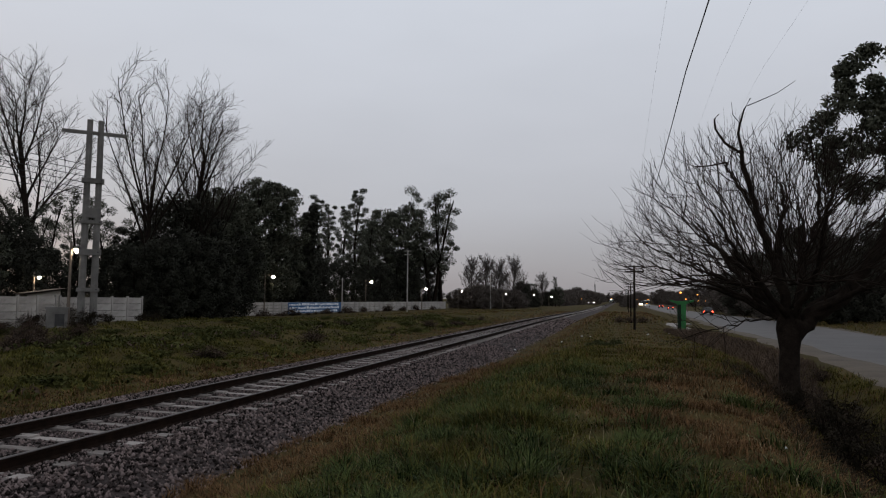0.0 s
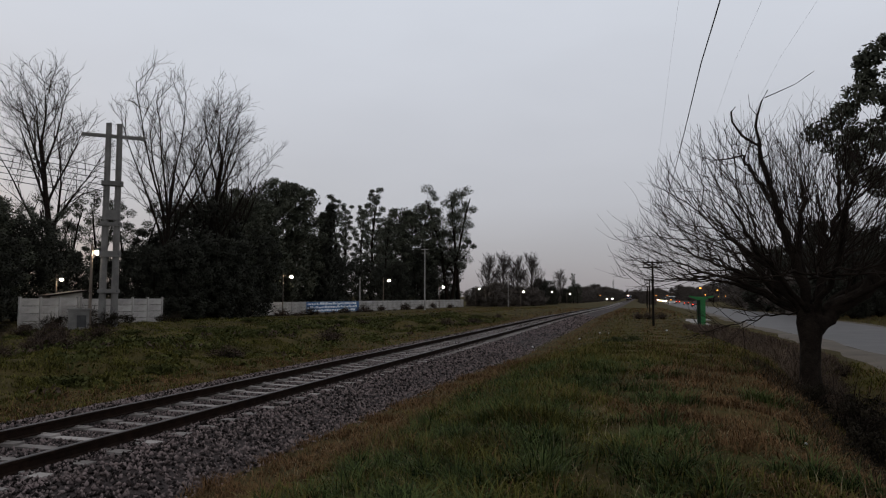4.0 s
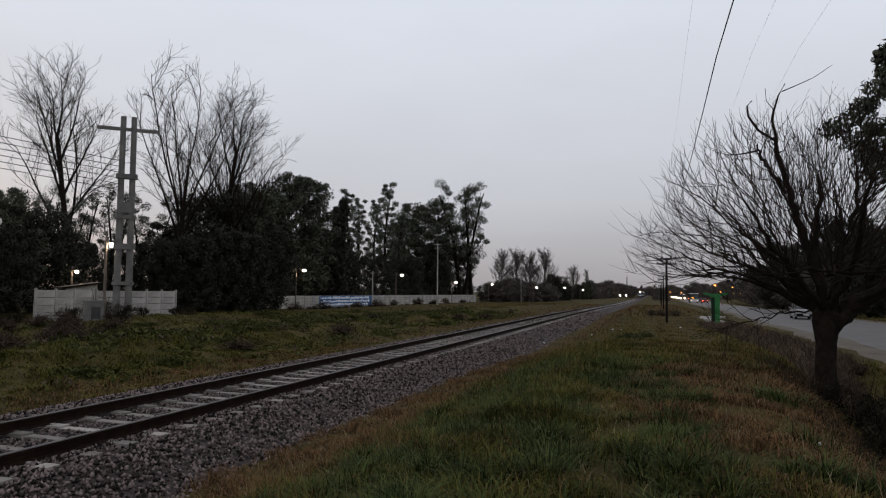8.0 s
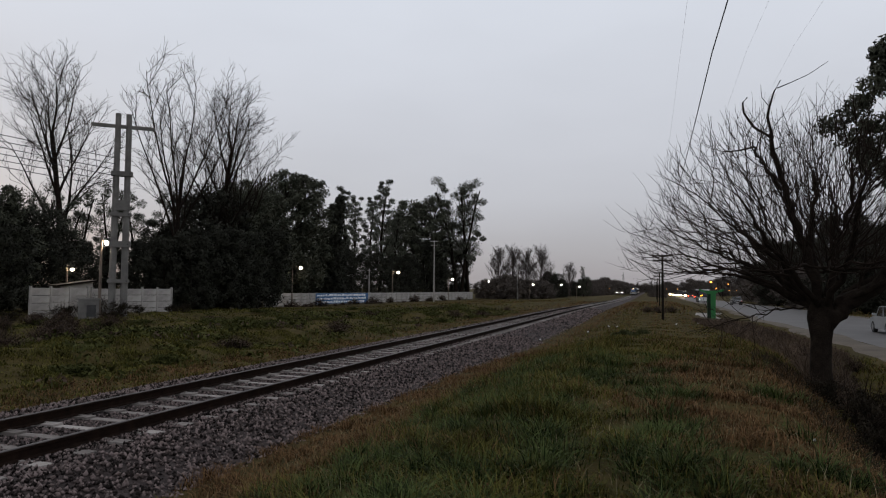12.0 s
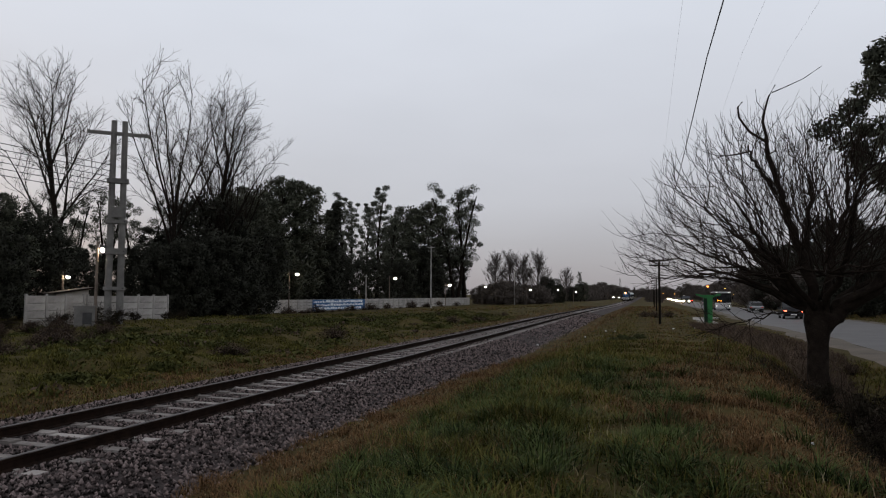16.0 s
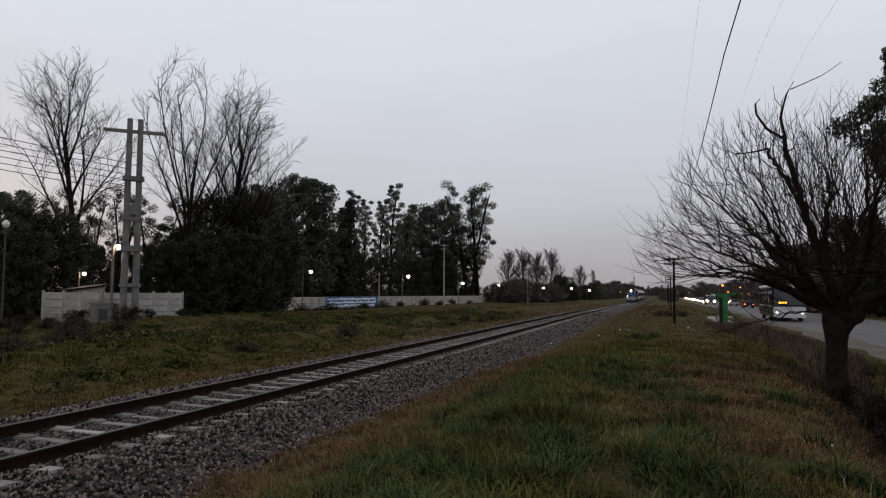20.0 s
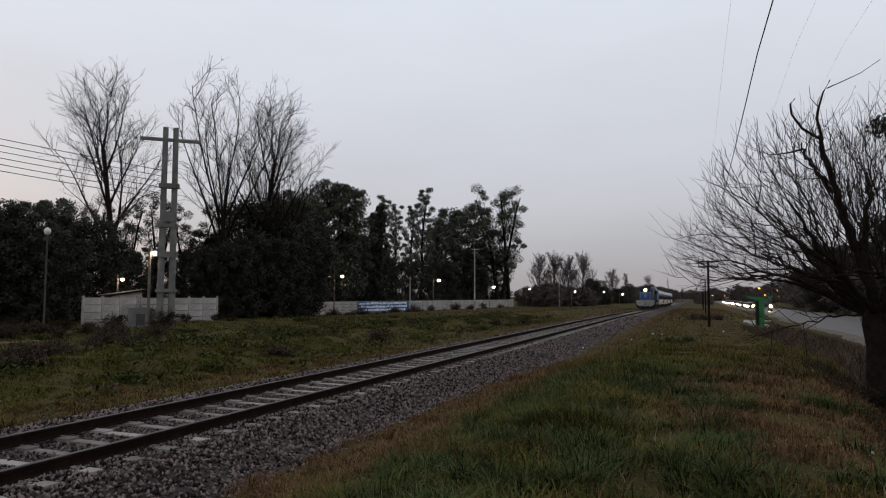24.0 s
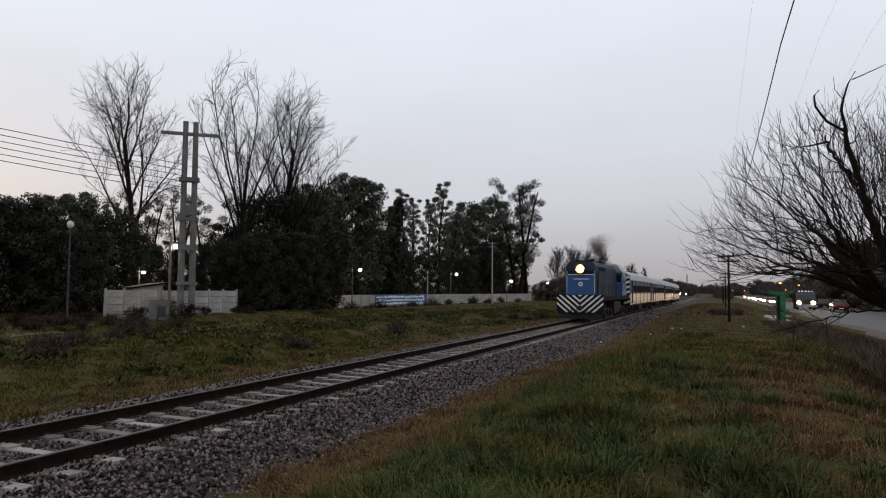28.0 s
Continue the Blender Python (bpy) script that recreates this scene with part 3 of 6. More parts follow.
def track():
    t = thing("railway_track", "broad-gauge railway track on concrete sleepers and stone ballast", "railway track")
    # ballast bed
    ds = np.array([-3.5, -3.2, -2.9, -2.6, -2.2, -1.8, -1.5, -1.0, 0, 1.0, 1.5, 1.8, 2.2, 2.6, 3.0])
    ys = np.concatenate([np.arange(-40, 60, 1.0), np.arange(60, 225, 5), [230, 300, 450, 700, 1000, 2000]])
    V = [(TRACK_X + d * shoulder(d, y), y, float(ballast_profile(d)) - float(drop(y)) - (0.035 if abs(d) < 1.2 else 0.01)) for y in ys for d in ds]
    n = len(ds)
    F = [(r * n + k, r * n + k + 1, (r + 1) * n + k + 1, (r + 1) * n + k) for r in range(len(ys) - 1) for k in range(n - 1)]
    part("ballast_bed", raw_mesh("ballast_bed", V, F, M["ballast_bed"], True), None, t, "dark grey stone ballast bed")
    # rails
    prof = [(-0.07, 0.0), (0.07, 0.0), (0.07, 0.012), (0.014, 0.03), (0.012, 0.115), (0.034, 0.125), (0.034, 0.158), (-0.034, 0.158), (-0.034, 0.125), (-0.012, 0.115), (-0.014, 0.03), (-0.07, 0.012)]
    top = [(-0.032, -0.012), (0.032, -0.012), (0.028, -0.003), (0.02, 0.0), (-0.02, 0.0), (-0.028, -0.003)]
    cuts = [-60, 0, 18, 36, 54] + list(range(60, 226, 6)) + [300, 700, 2000]
    for side in (-1, 1):
        cx = TRACK_X + side * (GAUGE / 2 + 0.034)
        rail = part("rail", swept([(cx + p, RAIL_Z - 0.17 + q) for p, q in prof], cuts), M["rail"], t, "rust-brown steel rail")
        part("rail_head", swept([(cx + p, RAIL_Z + q) for p, q in top], cuts), M["rail_top"], rail, "shiny worn running surface")
    # sleepers: concrete, waisted in the middle
    s = Mesher()
    for a, b, w, z1 in ((-1.36, -0.55, 0.13, 0.0), (0.55, 1.36, 0.13, 0.0)):
        s.prism([(-w, -0.2), (w, -0.2), (w - 0.03, z1), (-w + 0.03, z1)], a, b, "x")
    s.prism([(-0.11, -0.2), (0.11, -0.2), (0.09, -0.03), (-0.09, -0.03)], -0.56, 0.56, "x")
    for side in (-1, 1):
        for q in (-1, 1):
            cx = side * (GAUGE / 2 + 0.034) + q * 0.10
            s.box(cx - 0.02, cx + 0.02, -0.03, 0.03, -0.005, 0.02)
    sme = s.mesh("sleeper")
    sme.materials.append(M["sleeper"])
    rnd = random.Random(4)
    y = -0.55
    far = Mesher()
    k = 0
    while y < 330:
        if k < 230:
            o = part("sleeper", sme, None, t)
            o.matrix_basis = pose(TRACK_X + rnd.uniform(-0.03, 0.03), y + rnd.uniform(-0.02, 0.02), 0.275 - float(drop(y)) + rnd.uniform(-0.008, 0.008), 0, 0, rnd.uniform(-0.8, 0.8))
        else:
            far.box(TRACK_X - 1.36, TRACK_X + 1.36, y - 0.1, y + 0.1, 0.1 - float(drop(y)), 0.27 - float(drop(y)))
        y += PITCH
        k += 1
    o = part("far_sleepers", far, M["sleeper"], t, "distant concrete sleepers")
    tagged(o, kind="stuff")
    return t


track_ob = track()

# ---------------------------------------------------------------- trees


def tubes_mesh(name, lines, material, n=4):
    """All the tapered limbs of a tree in one mesh: lines of (points, radii)."""
    V, F = [], []
    base = 0
    for pts, rad in lines:
        P = np.asarray(pts, dtype=float)
        D = np.gradient(P, axis=0)
        D /= np.linalg.norm(D, axis=1, keepdims=True) + 1e-9
        ref = np.where(np.abs(D[:, 2:3]) > 0.9, np.array([[1.0, 0, 0]]), np.array([[0, 0, 1.0]]))
        U = np.cross(D, ref)
        U /= np.linalg.norm(U, axis=1, keepdims=True) + 1e-9
        W = np.cross(D, U)
        R = np.asarray(rad, dtype=float)[:, None]
        for k in range(n):
            a = 2 * math.pi * k / n
            V.append((P + (U * math.cos(a) + W * math.sin(a)) * R)[None])
        m = len(P)
        for i in range(m - 1):
            for k in range(n):
                j = (k + 1) % n
                F.append((base + k * m + i, base + j * m + i, base + j * m + i + 1, base + k * m + i + 1))
        base += n * m
    return raw_mesh(name, np.concatenate([v[0] for v in V]), F, material, True)


def limb(rng, start, way, length, r0, r1, steps=6, bend=0.15, lift=0.1):
    """A wandering branch: points and radii."""
    p, d = np.array(start, dtype=float), np.array(way, dtype=float)
    d /= np.linalg.norm(d)
    pts, rad = [p.copy()], [r0]
    for i in range(steps):
        d = d + rng.normal(0, bend, 3) + np.array([0, 0, lift])
        d /= np.linalg.norm(d)
        p = p + d * length / steps
        pts.append(p.copy())
        rad.append(r0 + (r1 - r0) * (i + 1) / steps)
    return np.array(pts), np.array(rad)


def along(line, u):
    pts, rad = line
    f = u * (len(pts) - 1)
    i = min(int(f), len(pts) - 2)
    g = f - i
    return pts[i] * (1 - g) + pts[i + 1] * g, pts[i + 1] - pts[i], rad[i] * (1 - g) + rad[i + 1] * g


def spread(rng, d, angle):
    """A direction tilted from d by about the angle, to a random side."""
    d = np.array(d) / np.linalg.norm(d)
    o = np.cross(d, rng.normal(0, 1, 3))
    o /= np.linalg.norm(o)
    return d * math.cos(angle) + o * math.sin(angle)


def tall_bare_tree(seed, height_m, width, material_twig, thick=1.0, label="tall leafless tree with an upswept crown", near=True, oval=False, limbs=8):
    """A winter tree: a short bole, long rising limbs and an open crown of thin twigs."""
    rng = np.random.default_rng(seed)
    t = thing("bare_tree", label, "tree")
    h = height_m
    bole = limb(rng, (0, 0, -0.3), (0.05, 0, 1), h * (0.74 if oval else 0.42), h * 0.0125, h * 0.0085, 7, 0.04, 0.05)
    big, mid, fine = [], [], []
    low = 0.30 if near else 0.14
    for k in range(limbs):
        p, d, r = along(bole, low + (1 - low) * (k + 1) / limbs if oval else 0.48 + 0.52 * (k + 1) / 8)
        a = k * 2.4 + rng.uniform(-0.4, 0.4)
        tilt = rng.uniform(0.14, 0.50) * width
        w = np.array([math.cos(a) * math.sin(tilt), math.sin(a) * math.sin(tilt), math.cos(tilt)])
        reach = (0.46 - 0.24 * k / limbs) * rng.uniform(0.85, 1.1) if oval else rng.uniform(0.48, 0.64) * (1.0 if tilt < 0.5 else 0.85)
        b = limb(rng, p, w, h * reach, r * 0.62, 0.03, 10, 0.055, 0.035)
        big.append(b)
        for j in range(10):
            u = 0.2 + 0.78 * j / 9
            q, e, r2 = along(b, u)
            c = limb(rng, q, spread(rng, e, rng.uniform(0.4, 0.75)), h * rng.uniform(0.13, 0.25) * (1.15 - 0.55 * u), max(r2 * 0.5, 0.036), 0.018, 6, 0.09, 0.05)
            mid.append(c)
            for i in range(7):
                q2, e2, r3 = along(c, 0.2 + 0.8 * i / 6)
                f = limb(rng, q2, spread(rng, e2, rng.uniform(0.4, 0.8)), h * rng.uniform(0.035, 0.085), 0.022, 0.011, 4, 0.12, 0.05)
                fine.append(f)
                for _ in range(2):
                    q3, e3, r4 = along(f, rng.uniform(0.3, 1.0))
                    fine.append(limb(rng, q3, spread(rng, e3, 0.6), h * rng.uniform(0.02, 0.045), 0.013, 0.008, 3, 0.12, 0.05))
    wood = M["bark"] if near else material_twig
    part("trunk", tubes_mesh("trunk", [bole], wood, 8), None, t)
    for b in big:
        part("limb", tubes_mesh("limb", [b], wood, 5), None, t)
    for c in mid if near else []:
        part("branch", tubes_mesh("branch", [c], material_twig, 3), None, t)
    fine = [(p, r * thick) for p, r in (fine if near else mid + fine)]
    tagged(part("twigs", tubes_mesh("twigs", fine, material_twig, 3), None, t), kind="stuff")
    return t


def leaves_mesh(name, rng, centres, radii, count, size, material, flat=0.7):
    """Small leaf blades scattered in clumps."""
    C = np.repeat(centres, count, axis=0)
    R = np.repeat(radii, count)[:, None]
    n = len(C)
    off = rng.normal(0, 1, (n, 3))
    off /= np.linalg.norm(off, axis=1, keepdims=True)
    off *= R * 0.95 * rng.uniform(0, 1, (n, 1)) ** 0.42 * rng.uniform(0.8, 1.15, (n, 1))
    off[:, 2] *= flat
    P = C + off
    a = rng.normal(0, 1, (n, 3))
    a /= np.linalg.norm(a, axis=1, keepdims=True)
    b = np.cross(a, rng.normal(0, 1, (n, 3)))
    b /= np.linalg.norm(b, axis=1, keepdims=True) + 1e-9
    s = size * rng.uniform(0.5, 1.4, (n, 1))
    out = off / (R + 1e-6) + rng.normal(0, 0.2, (n, 3)) + np.array([0, 0, 0.3])  # blades face out of their clump
    out /= np.linalg.norm(out, axis=1, keepdims=True)
    b *= np.where(np.sum(np.cross(b, a) * out, axis=1) < 0, -1.0, 1.0)[:, None]
    V = np.stack([P - a * s, P + b * s * 0.42, P + a * s, P - b * s * 0.42], 1).reshape(-1, 3)
    F = np.arange(n * 4).reshape(n, 4)
    me = raw_mesh(name, V, F, material, True)
    me.normals_split_custom_set_from_vertices(np.repeat(out, 4, axis=0).tolist())
    return me


def leafy_tree(name, label, seed, h, rad, base, clumps, clump_r, per, leaf, material, shape="round", trunks=1, lean=0.0):
    """An evergreen: trunk, limbs that reach into the crown, and leaf clumps with gaps."""
    rng = np.random.default_rng(seed)
    t = thing(name, label, "tree")
    lines, cen = [], []
    stems = []
    for k in range(trunks):
        a = 2 * math.pi * k / max(trunks, 1) + 0.6
        way = (lean + 0.13 * math.cos(a) * (trunks > 1), 0.13 * math.sin(a) * (trunks > 1), 1)
        stems.append(limb(rng, (0.25 * math.cos(a) * (trunks > 1), 0.25 * math.sin(a) * (trunks > 1), -0.2), way, h * 0.93, h * 0.016, h * 0.004, 8, 0.05, 0.04))
    for k in range(clumps):
        u = (k + 0.5) / clumps
        if shape == "round":
            zz = base + (h - base) * u
            w = rad * math.sqrt(max(0.05, 1 - ((u - 0.42) / 0.62) ** 2))
            rr = w * math.sqrt(rng.uniform(0.12, 1.0))
        elif shape == "open":
            zz = base + (h - base) * u
            w = rad * (0.55 + 0.45 * math.sin(math.pi * min(1, u * 1.05)))
            rr = w * rng.uniform(0.15, 1.0)
        elif shape == "spire":
            zz = base + (h - base) * u
            w = rad * (1 - u) ** 0.55 * (0.5 + 0.5 * min(1, u * 6))
            rr = w * math.sqrt(rng.uniform(0.3, 1.0))
        a = k * 2.39996 + rng.uniform(-0.5, 0.5)
        stem = stems[k % trunks]
        sp, sd, sr = along(stem, min(0.98, max(0.05, (zz - (0.16 * h if shape != "spire" else 0)) / (h * 0.93))))
        off = np.array([rr * math.cos(a), rr * math.sin(a), 0.0])
        c = np.array([sp[0], sp[1], zz]) + off
        cen.append(c)
        if shape != "spire" and (k % 2 == 0 or shape == "open"):
            lines.append(limb(rng, sp, c - sp, np.linalg.norm(c - sp), max(sr * 0.35, 0.03), 0.02, 4, 0.06, 0.0))
    for stem in stems:
        part("trunk", tubes_mesh("trunk", [stem], M["bark"], 7), None, t)
    if shape == "open":
        for b in lines:
            part("limb", tubes_mesh("limb", [b], M["bark"], 4), None, t)
    elif lines:
        tagged(part("branches", tubes_mesh("branches", lines, M["bark"], 4), None, t), kind="stuff")
    cen = np.array(cen)
    part("crown", leaves_mesh("crown", rng, cen, clump_r * rng.uniform(0.6, 1.25, len(cen)), per, leaf, material), None, t)
    return t


def place(proto, x, y, s=1.0, turn=0.0, z=None, label="", group="", flat=None):
    zz = float(height(x, y)) if z is None else z
    s = s / proto.scale[0]
    m = pose(x, y, zz, 0, 0, turn) @ Matrix.Diagonal((s, s, s if flat is None else flat, 1))
    o = copy_thing(proto, m)
    if label or group:
        tagged(o, label, group=group)
    return o


def put(ob, x, y, s=1.0, turn=0.0, z=None):
    zz = float(height(x, y)) if z is None else z
    ob.matrix_basis = pose(x, y, zz, 0, 0, turn) @ Matrix.Diagonal((s, s, s, 1))
    return ob


def grown(wood, buds, root, rise, tip, end, stiff=2.4, drag=0.10, power=0.46, kink=0.0, rng=None):
    """Branches that join each bud, from the inside out, to the nearest wood behind it: a list of (points, radii)."""
    out = []
    P = np.concatenate([wood, buds])
    k0 = len(wood)
    up = np.full(len(P), -1)
    reach = np.zeros(len(P))
    for i in range(k0, len(P)):
        d = P[i] - P[:i]
        ln = np.linalg.norm(d, axis=1) + 1e-6
        way = P[i] - root
        way = way / np.linalg.norm(way) + np.array([0, 0, rise])
        way /= np.linalg.norm(way)
        cost = ln * (1 + stiff * (1 - (d @ way) / ln)) + drag * reach[:i]
        up[i] = int(np.argmin(cost))
        reach[i] = reach[up[i]] + ln[up[i]]
    load = np.zeros(len(P))
    heir = np.full(len(P), -1)
    for i in range(len(P) - 1, k0 - 1, -1):
        load[i] = max(load[i], 1.0)
        load[up[i]] += load[i]
        if heir[up[i]] < 0 or load[i] > load[heir[up[i]]]:
            heir[up[i]] = i
    for _ in range(2):  # ease the kinks
        Q = P.copy()
        for i in range(k0, len(P)):
            if heir[i] >= 0:
                Q[i] = 0.5 * P[i] + 0.25 * (P[up[i]] + P[heir[i]])
        P = Q
    rad = tip * load ** power
    for i in range(k0, len(P)):
        if up[i] < k0 or heir[up[i]] != i:
            chain, j = [up[i], i], i
            while heir[j] >= 0:
                j = heir[j]
                chain.append(j)
            C, r = P[chain], rad[chain].copy()
            r[0] = r[1]
            C = np.concatenate([C, [C[-1] + (C[-1] - C[-2]) * 0.5 + np.array([0, 0, 0.09])]])
            r = np.append(r, end)
            u = np.linspace(0, len(C) - 1, 2 * len(C) - 1)
            C = np.stack([np.interp(u, np.arange(len(C)), C[:, k]) for k in range(3)], 1)
            C[1:-1] = 0.5 * C[1:-1] + 0.25 * (C[:-2] + C[2:])
            if kink:
                C[1:-1] += rng.normal(0, kink, C[1:-1].shape)
            out.append((C, np.interp(u, np.arange(len(r)), r)))
    return out


def pollard():
    """The leafless tree in the ditch, with a thick trunk and a fan of long whippy shoots."""
    rng = np.random.default_rng(21)
    t = thing("pollarded_tree", "leafless pollarded tree with a thick dark trunk", "tree", at=pose(3.72, 17.6, -0.25))
    fork = np.array([0.0, 0.0, 2.35])
    trunk = (np.array([[0.05, 0, -0.4], [0.02, 0, 0.3], [-0.03, 0, 0.9], [0.0, 0.02, 1.6], [0, 0, 2.1], [0.0, 0.0, 2.55]]), np.array([0.36, 0.27, 0.225, 0.215, 0.29, 0.23]))
    main = [  # the large limbs as they stand: points, start and end radius
        ([(0, 0, 2.3), (-0.32, 0, 3.5), (-0.66, 0.05, 4.55), (-0.95, 0.1, 5.4), (-1.16, 0.1, 6.15), (-1.28, 0.1, 6.75)], 0.20, 0.07),
        ([(0.1, 0, 1.95), (0.55, -0.1, 2.5), (1.15, -0.1, 2.95), (1.6, -0.1, 3.9), (2.1, 0, 4.9), (2.75, 0.2, 5.7)], 0.36, 0.08),
        ([(0, 0.1, 2.4), (-0.25, 0.5, 4.2), (-0.1, 0.7, 5.3), (-0.18, 0.8, 5.9)], 0.15, 0.04),
        ([(-0.2, 0, 2.4), (-0.9, -0.2, 3.4), (-1.6, -0.3, 4.0), (-2.2, -0.3, 4.5)], 0.13, 0.03),
        ([(-0.2, 0.1, 2.3), (-0.8, 0.5, 3.0), (-1.6, 0.9, 3.5), (-2.3, 1.1, 3.9)], 0.10, 0.03),
        ([(-0.95, 0.1, 5.3), (-1.35, 0.1, 5.95), (-1.57, 0.1, 6.25), (-1.65, 0.1, 6.6)], 0.08, 0.03),
        ([(0.2, 0.2, 2.4), (0.5, 1.0, 3.6), (0.7, 1.9, 4.6), (0.6, 2.5, 5.6)], 0.14, 0.04),
        ([(0.1, -0.2, 2.4), (0.3, -1.0, 3.5), (0.2, -1.7, 4.4), (0.2, -2.1, 5.3)], 0.13, 0.04),
        ([(-0.1, -0.2, 2.4), (-0.9, -1.0, 3.3), (-1.6, -1.6, 4.1), (-2.1, -1.9, 4.9)], 0.12, 0.03),
        ([(-0.1, 0.2, 2.4), (-0.9, 1.1, 3.4), (-1.5, 1.8, 4.3), (-2.0, 2.3, 5.1)], 0.12, 0.03),
        ([(0.3, 0.1, 2.4), (1.3, 0.8, 3.2), (2.2, 1.2, 3.9), (3.0, 1.5, 4.6)], 0.12, 0.03),
        ([(0.3, -0.1, 2.4), (1.3, -0.8, 3.1), (2.1, -1.1, 3.8), (2.9, -1.2, 4.5)], 0.12, 0.03),
        ([(0.1, 0.0, 2.6), (0.3, 0.1, 4.0), (0.5, 0.0, 5.0), (0.45, 0.0, 5.9)], 0.14, 0.04),
        ([(-0.2, 0, 2.35), (-1.2, 0.0, 3.0), (-2.3, 0.1, 3.4), (-3.2, 0.1, 3.8)], 0.09, 0.02),
        ([(-0.2, 0, 2.35), (-1.1, 0.5, 2.9), (-2.1, 1.0, 3.25), (-2.9, 1.4, 3.6)], 0.09, 0.02),
        ([(-0.3, 0, 2.6), (-1.2, 0.2, 3.3), (-2.1, 0.3, 3.6), (-3.0, 0.4, 4.1)], 0.09, 0.02),
        ([(-0.3, 0, 2.35), (-0.9, -0.1, 2.3), (-1.6, -0.2, 2.05), (-2.4, -0.3, 1.85)], 0.035, 0.01)]
    limbs, shoots, twigs = [], [], []
    for pts, r0, r1 in main:
        P = np.array(pts, dtype=float)
        P[:, 0] += 0.07 * (P[:, 2] - 2.3)
        P[:, 2] = 2.3 + 0.92 * (P[:, 2] - 2.3)
        u = np.linspace(0, len(P) - 1, 3 * len(P))
        P = np.stack([np.interp(u, np.arange(len(P)), P[:, k]) for k in range(3)], 1)
        P[1:-1] += rng.normal(0, 0.035, P[1:-1].shape)
        b = (P, np.linspace(r0 * 0.62, r1 * 0.62, len(P)) * rng.uniform(0.92, 1.1, len(P)))
        limbs.append(b)
        low = pts[-1][2] < 2.2
        for k in range(16 if low else 5):  # inner side shoots
            p, e, r2 = along(b, 0.2 + 0.8 * k / (16 if low else 5))
            w = spread(rng, e, rng.uniform(0.4, 0.9)) + np.array([0, 0, rng.choice([0.9, 0.5, -0.6]) if low else 0.1])
            sh = limb(rng, p, w, rng.uniform(0.5, 1.2), 0.008 if low else rng.uniform(0.012, 0.026), 0.004, 6, 0.14, -0.03 if low else 0.06)
            shoots.append(sh)
            for _ in range(4):
                q, e2, r3 = along(sh, rng.uniform(0.2, 0.95))
                twigs.append(limb(rng, q, spread(rng, e2, 0.6), rng.uniform(0.2, 0.6), 0.006, 0.0035, 3, 0.15, 0.03))
    # branching shoots that grow outwards and fill a broad dome: each new bud joins the nearest wood behind it
    wood = np.array([along(b, u)[0] for b in limbs[:-1] for u in np.linspace(0.25, 1.0, 12)])
    n = 3500
    az = np.arange(n) * 2.39996 + rng.uniform(-0.3, 0.3, n)
    el = np.arcsin(rng.uniform(-0.10, 0.995, n))
    R = np.interp(np.degrees(el), [-10, 6, 35, 60, 90], [3.6, 4.4, 4.0, 3.6, 3.5]) * (0.18 + 0.82 * rng.uniform(0, 1, n) ** 0.55) * (1 + 0.07 * np.sin(3 * az + 4 * el) + rng.uniform(-0.05, 0.05, n))
    buds = np.stack([R * np.cos(el) * np.cos(az), R * np.cos(el) * np.sin(az), 3.25 + R * np.sin(el)], 1)
    buds = buds[np.argsort(np.linalg.norm(buds - fork, axis=1))]
    for sh in grown(wood, buds, np.array([0, 0, 2.5]), 0.12, 0.0054, 0.0024, stiff=2.4, power=0.50, kink=0.010, rng=rng):
        shoots.append(sh)
        for _ in range(3):
            q, e2, r3 = along(sh, rng.uniform(0.25, 1.0))
            twigs.append(limb(rng, q, spread(rng, e2, 0.6) + np.array([0, 0, 0.35]), rng.uniform(0.2, 0.8), 0.0046, 0.002, 5, 0.14, 0.07))
    # dead tops with a long bent twig
    for pts, r0, r1 in (([(-1.28, 0.1, 6.7), (-1.69, 0.1, 7.0), (-1.9, 0.1, 7.35), (-1.92, 0.1, 7.6), (-1.82, 0.1, 7.72)], 0.055, 0.02),
                        ([(-1.28, 0.1, 6.7), (-1.38, 0.1, 7.2), (-1.34, 0.1, 7.45), (-1.24, 0.1, 7.8), (-1.09, 0.1, 8.08)], 0.055, 0.016)):
        limbs.append((np.array(pts) + np.array([0.36, 0.0, -0.42]), np.linspace(r0 * 0.65, r1 * 0.8, 5)))
    twigs.append((np.array([(-0.80, 0.1, 7.48), (-0.54, 0.0, 7.56), (-0.14, 0.0, 7.73), (0.26, 0.0, 8.00)]), np.linspace(0.016, 0.006, 4)))
    twigs.append((np.array([(-0.97, 0.1, 7.03), (-1.14, 0.1, 7.28), (-1.16, 0.1, 7.58)]), np.linspace(0.012, 0.005, 3)))
    part("trunk", tubes_mesh("trunk", [trunk], M["bark"], 14), None, t, "thick gnarled dark trunk")
    for b in limbs:
        part("limb", tubes_mesh("limb", [b], M["bark"], 7), None, t)
    shoots.sort(key=lambda b: -float(b[1][0]))
    for b in shoots[:90]:
        part("branch", tubes_mesh("branch", [b], M["twig"], 5), None, t)
    for name, lines, n in (("shoots", shoots[90:], 4), ("twigs", twigs, 3)):
        tagged(part(name, tubes_mesh(name, lines, M["twig"], n), None, t), kind="stuff")
    return t


pollard()

# woods beyond the walls
euc_a = leafy_tree("eucalyptus", "tall eucalyptus with an open ragged crown", 3, 25, 4.7, 8.5, 34, 1.45, 260, 0.18, M["leaf_euc"], "open", 2)
euc_b = leafy_tree("eucalyptus", "slender eucalyptus with tufted foliage", 5, 23, 3.0, 8, 34, 1.0, 200, 0.17, M["leaf_euc"], "open", 1)
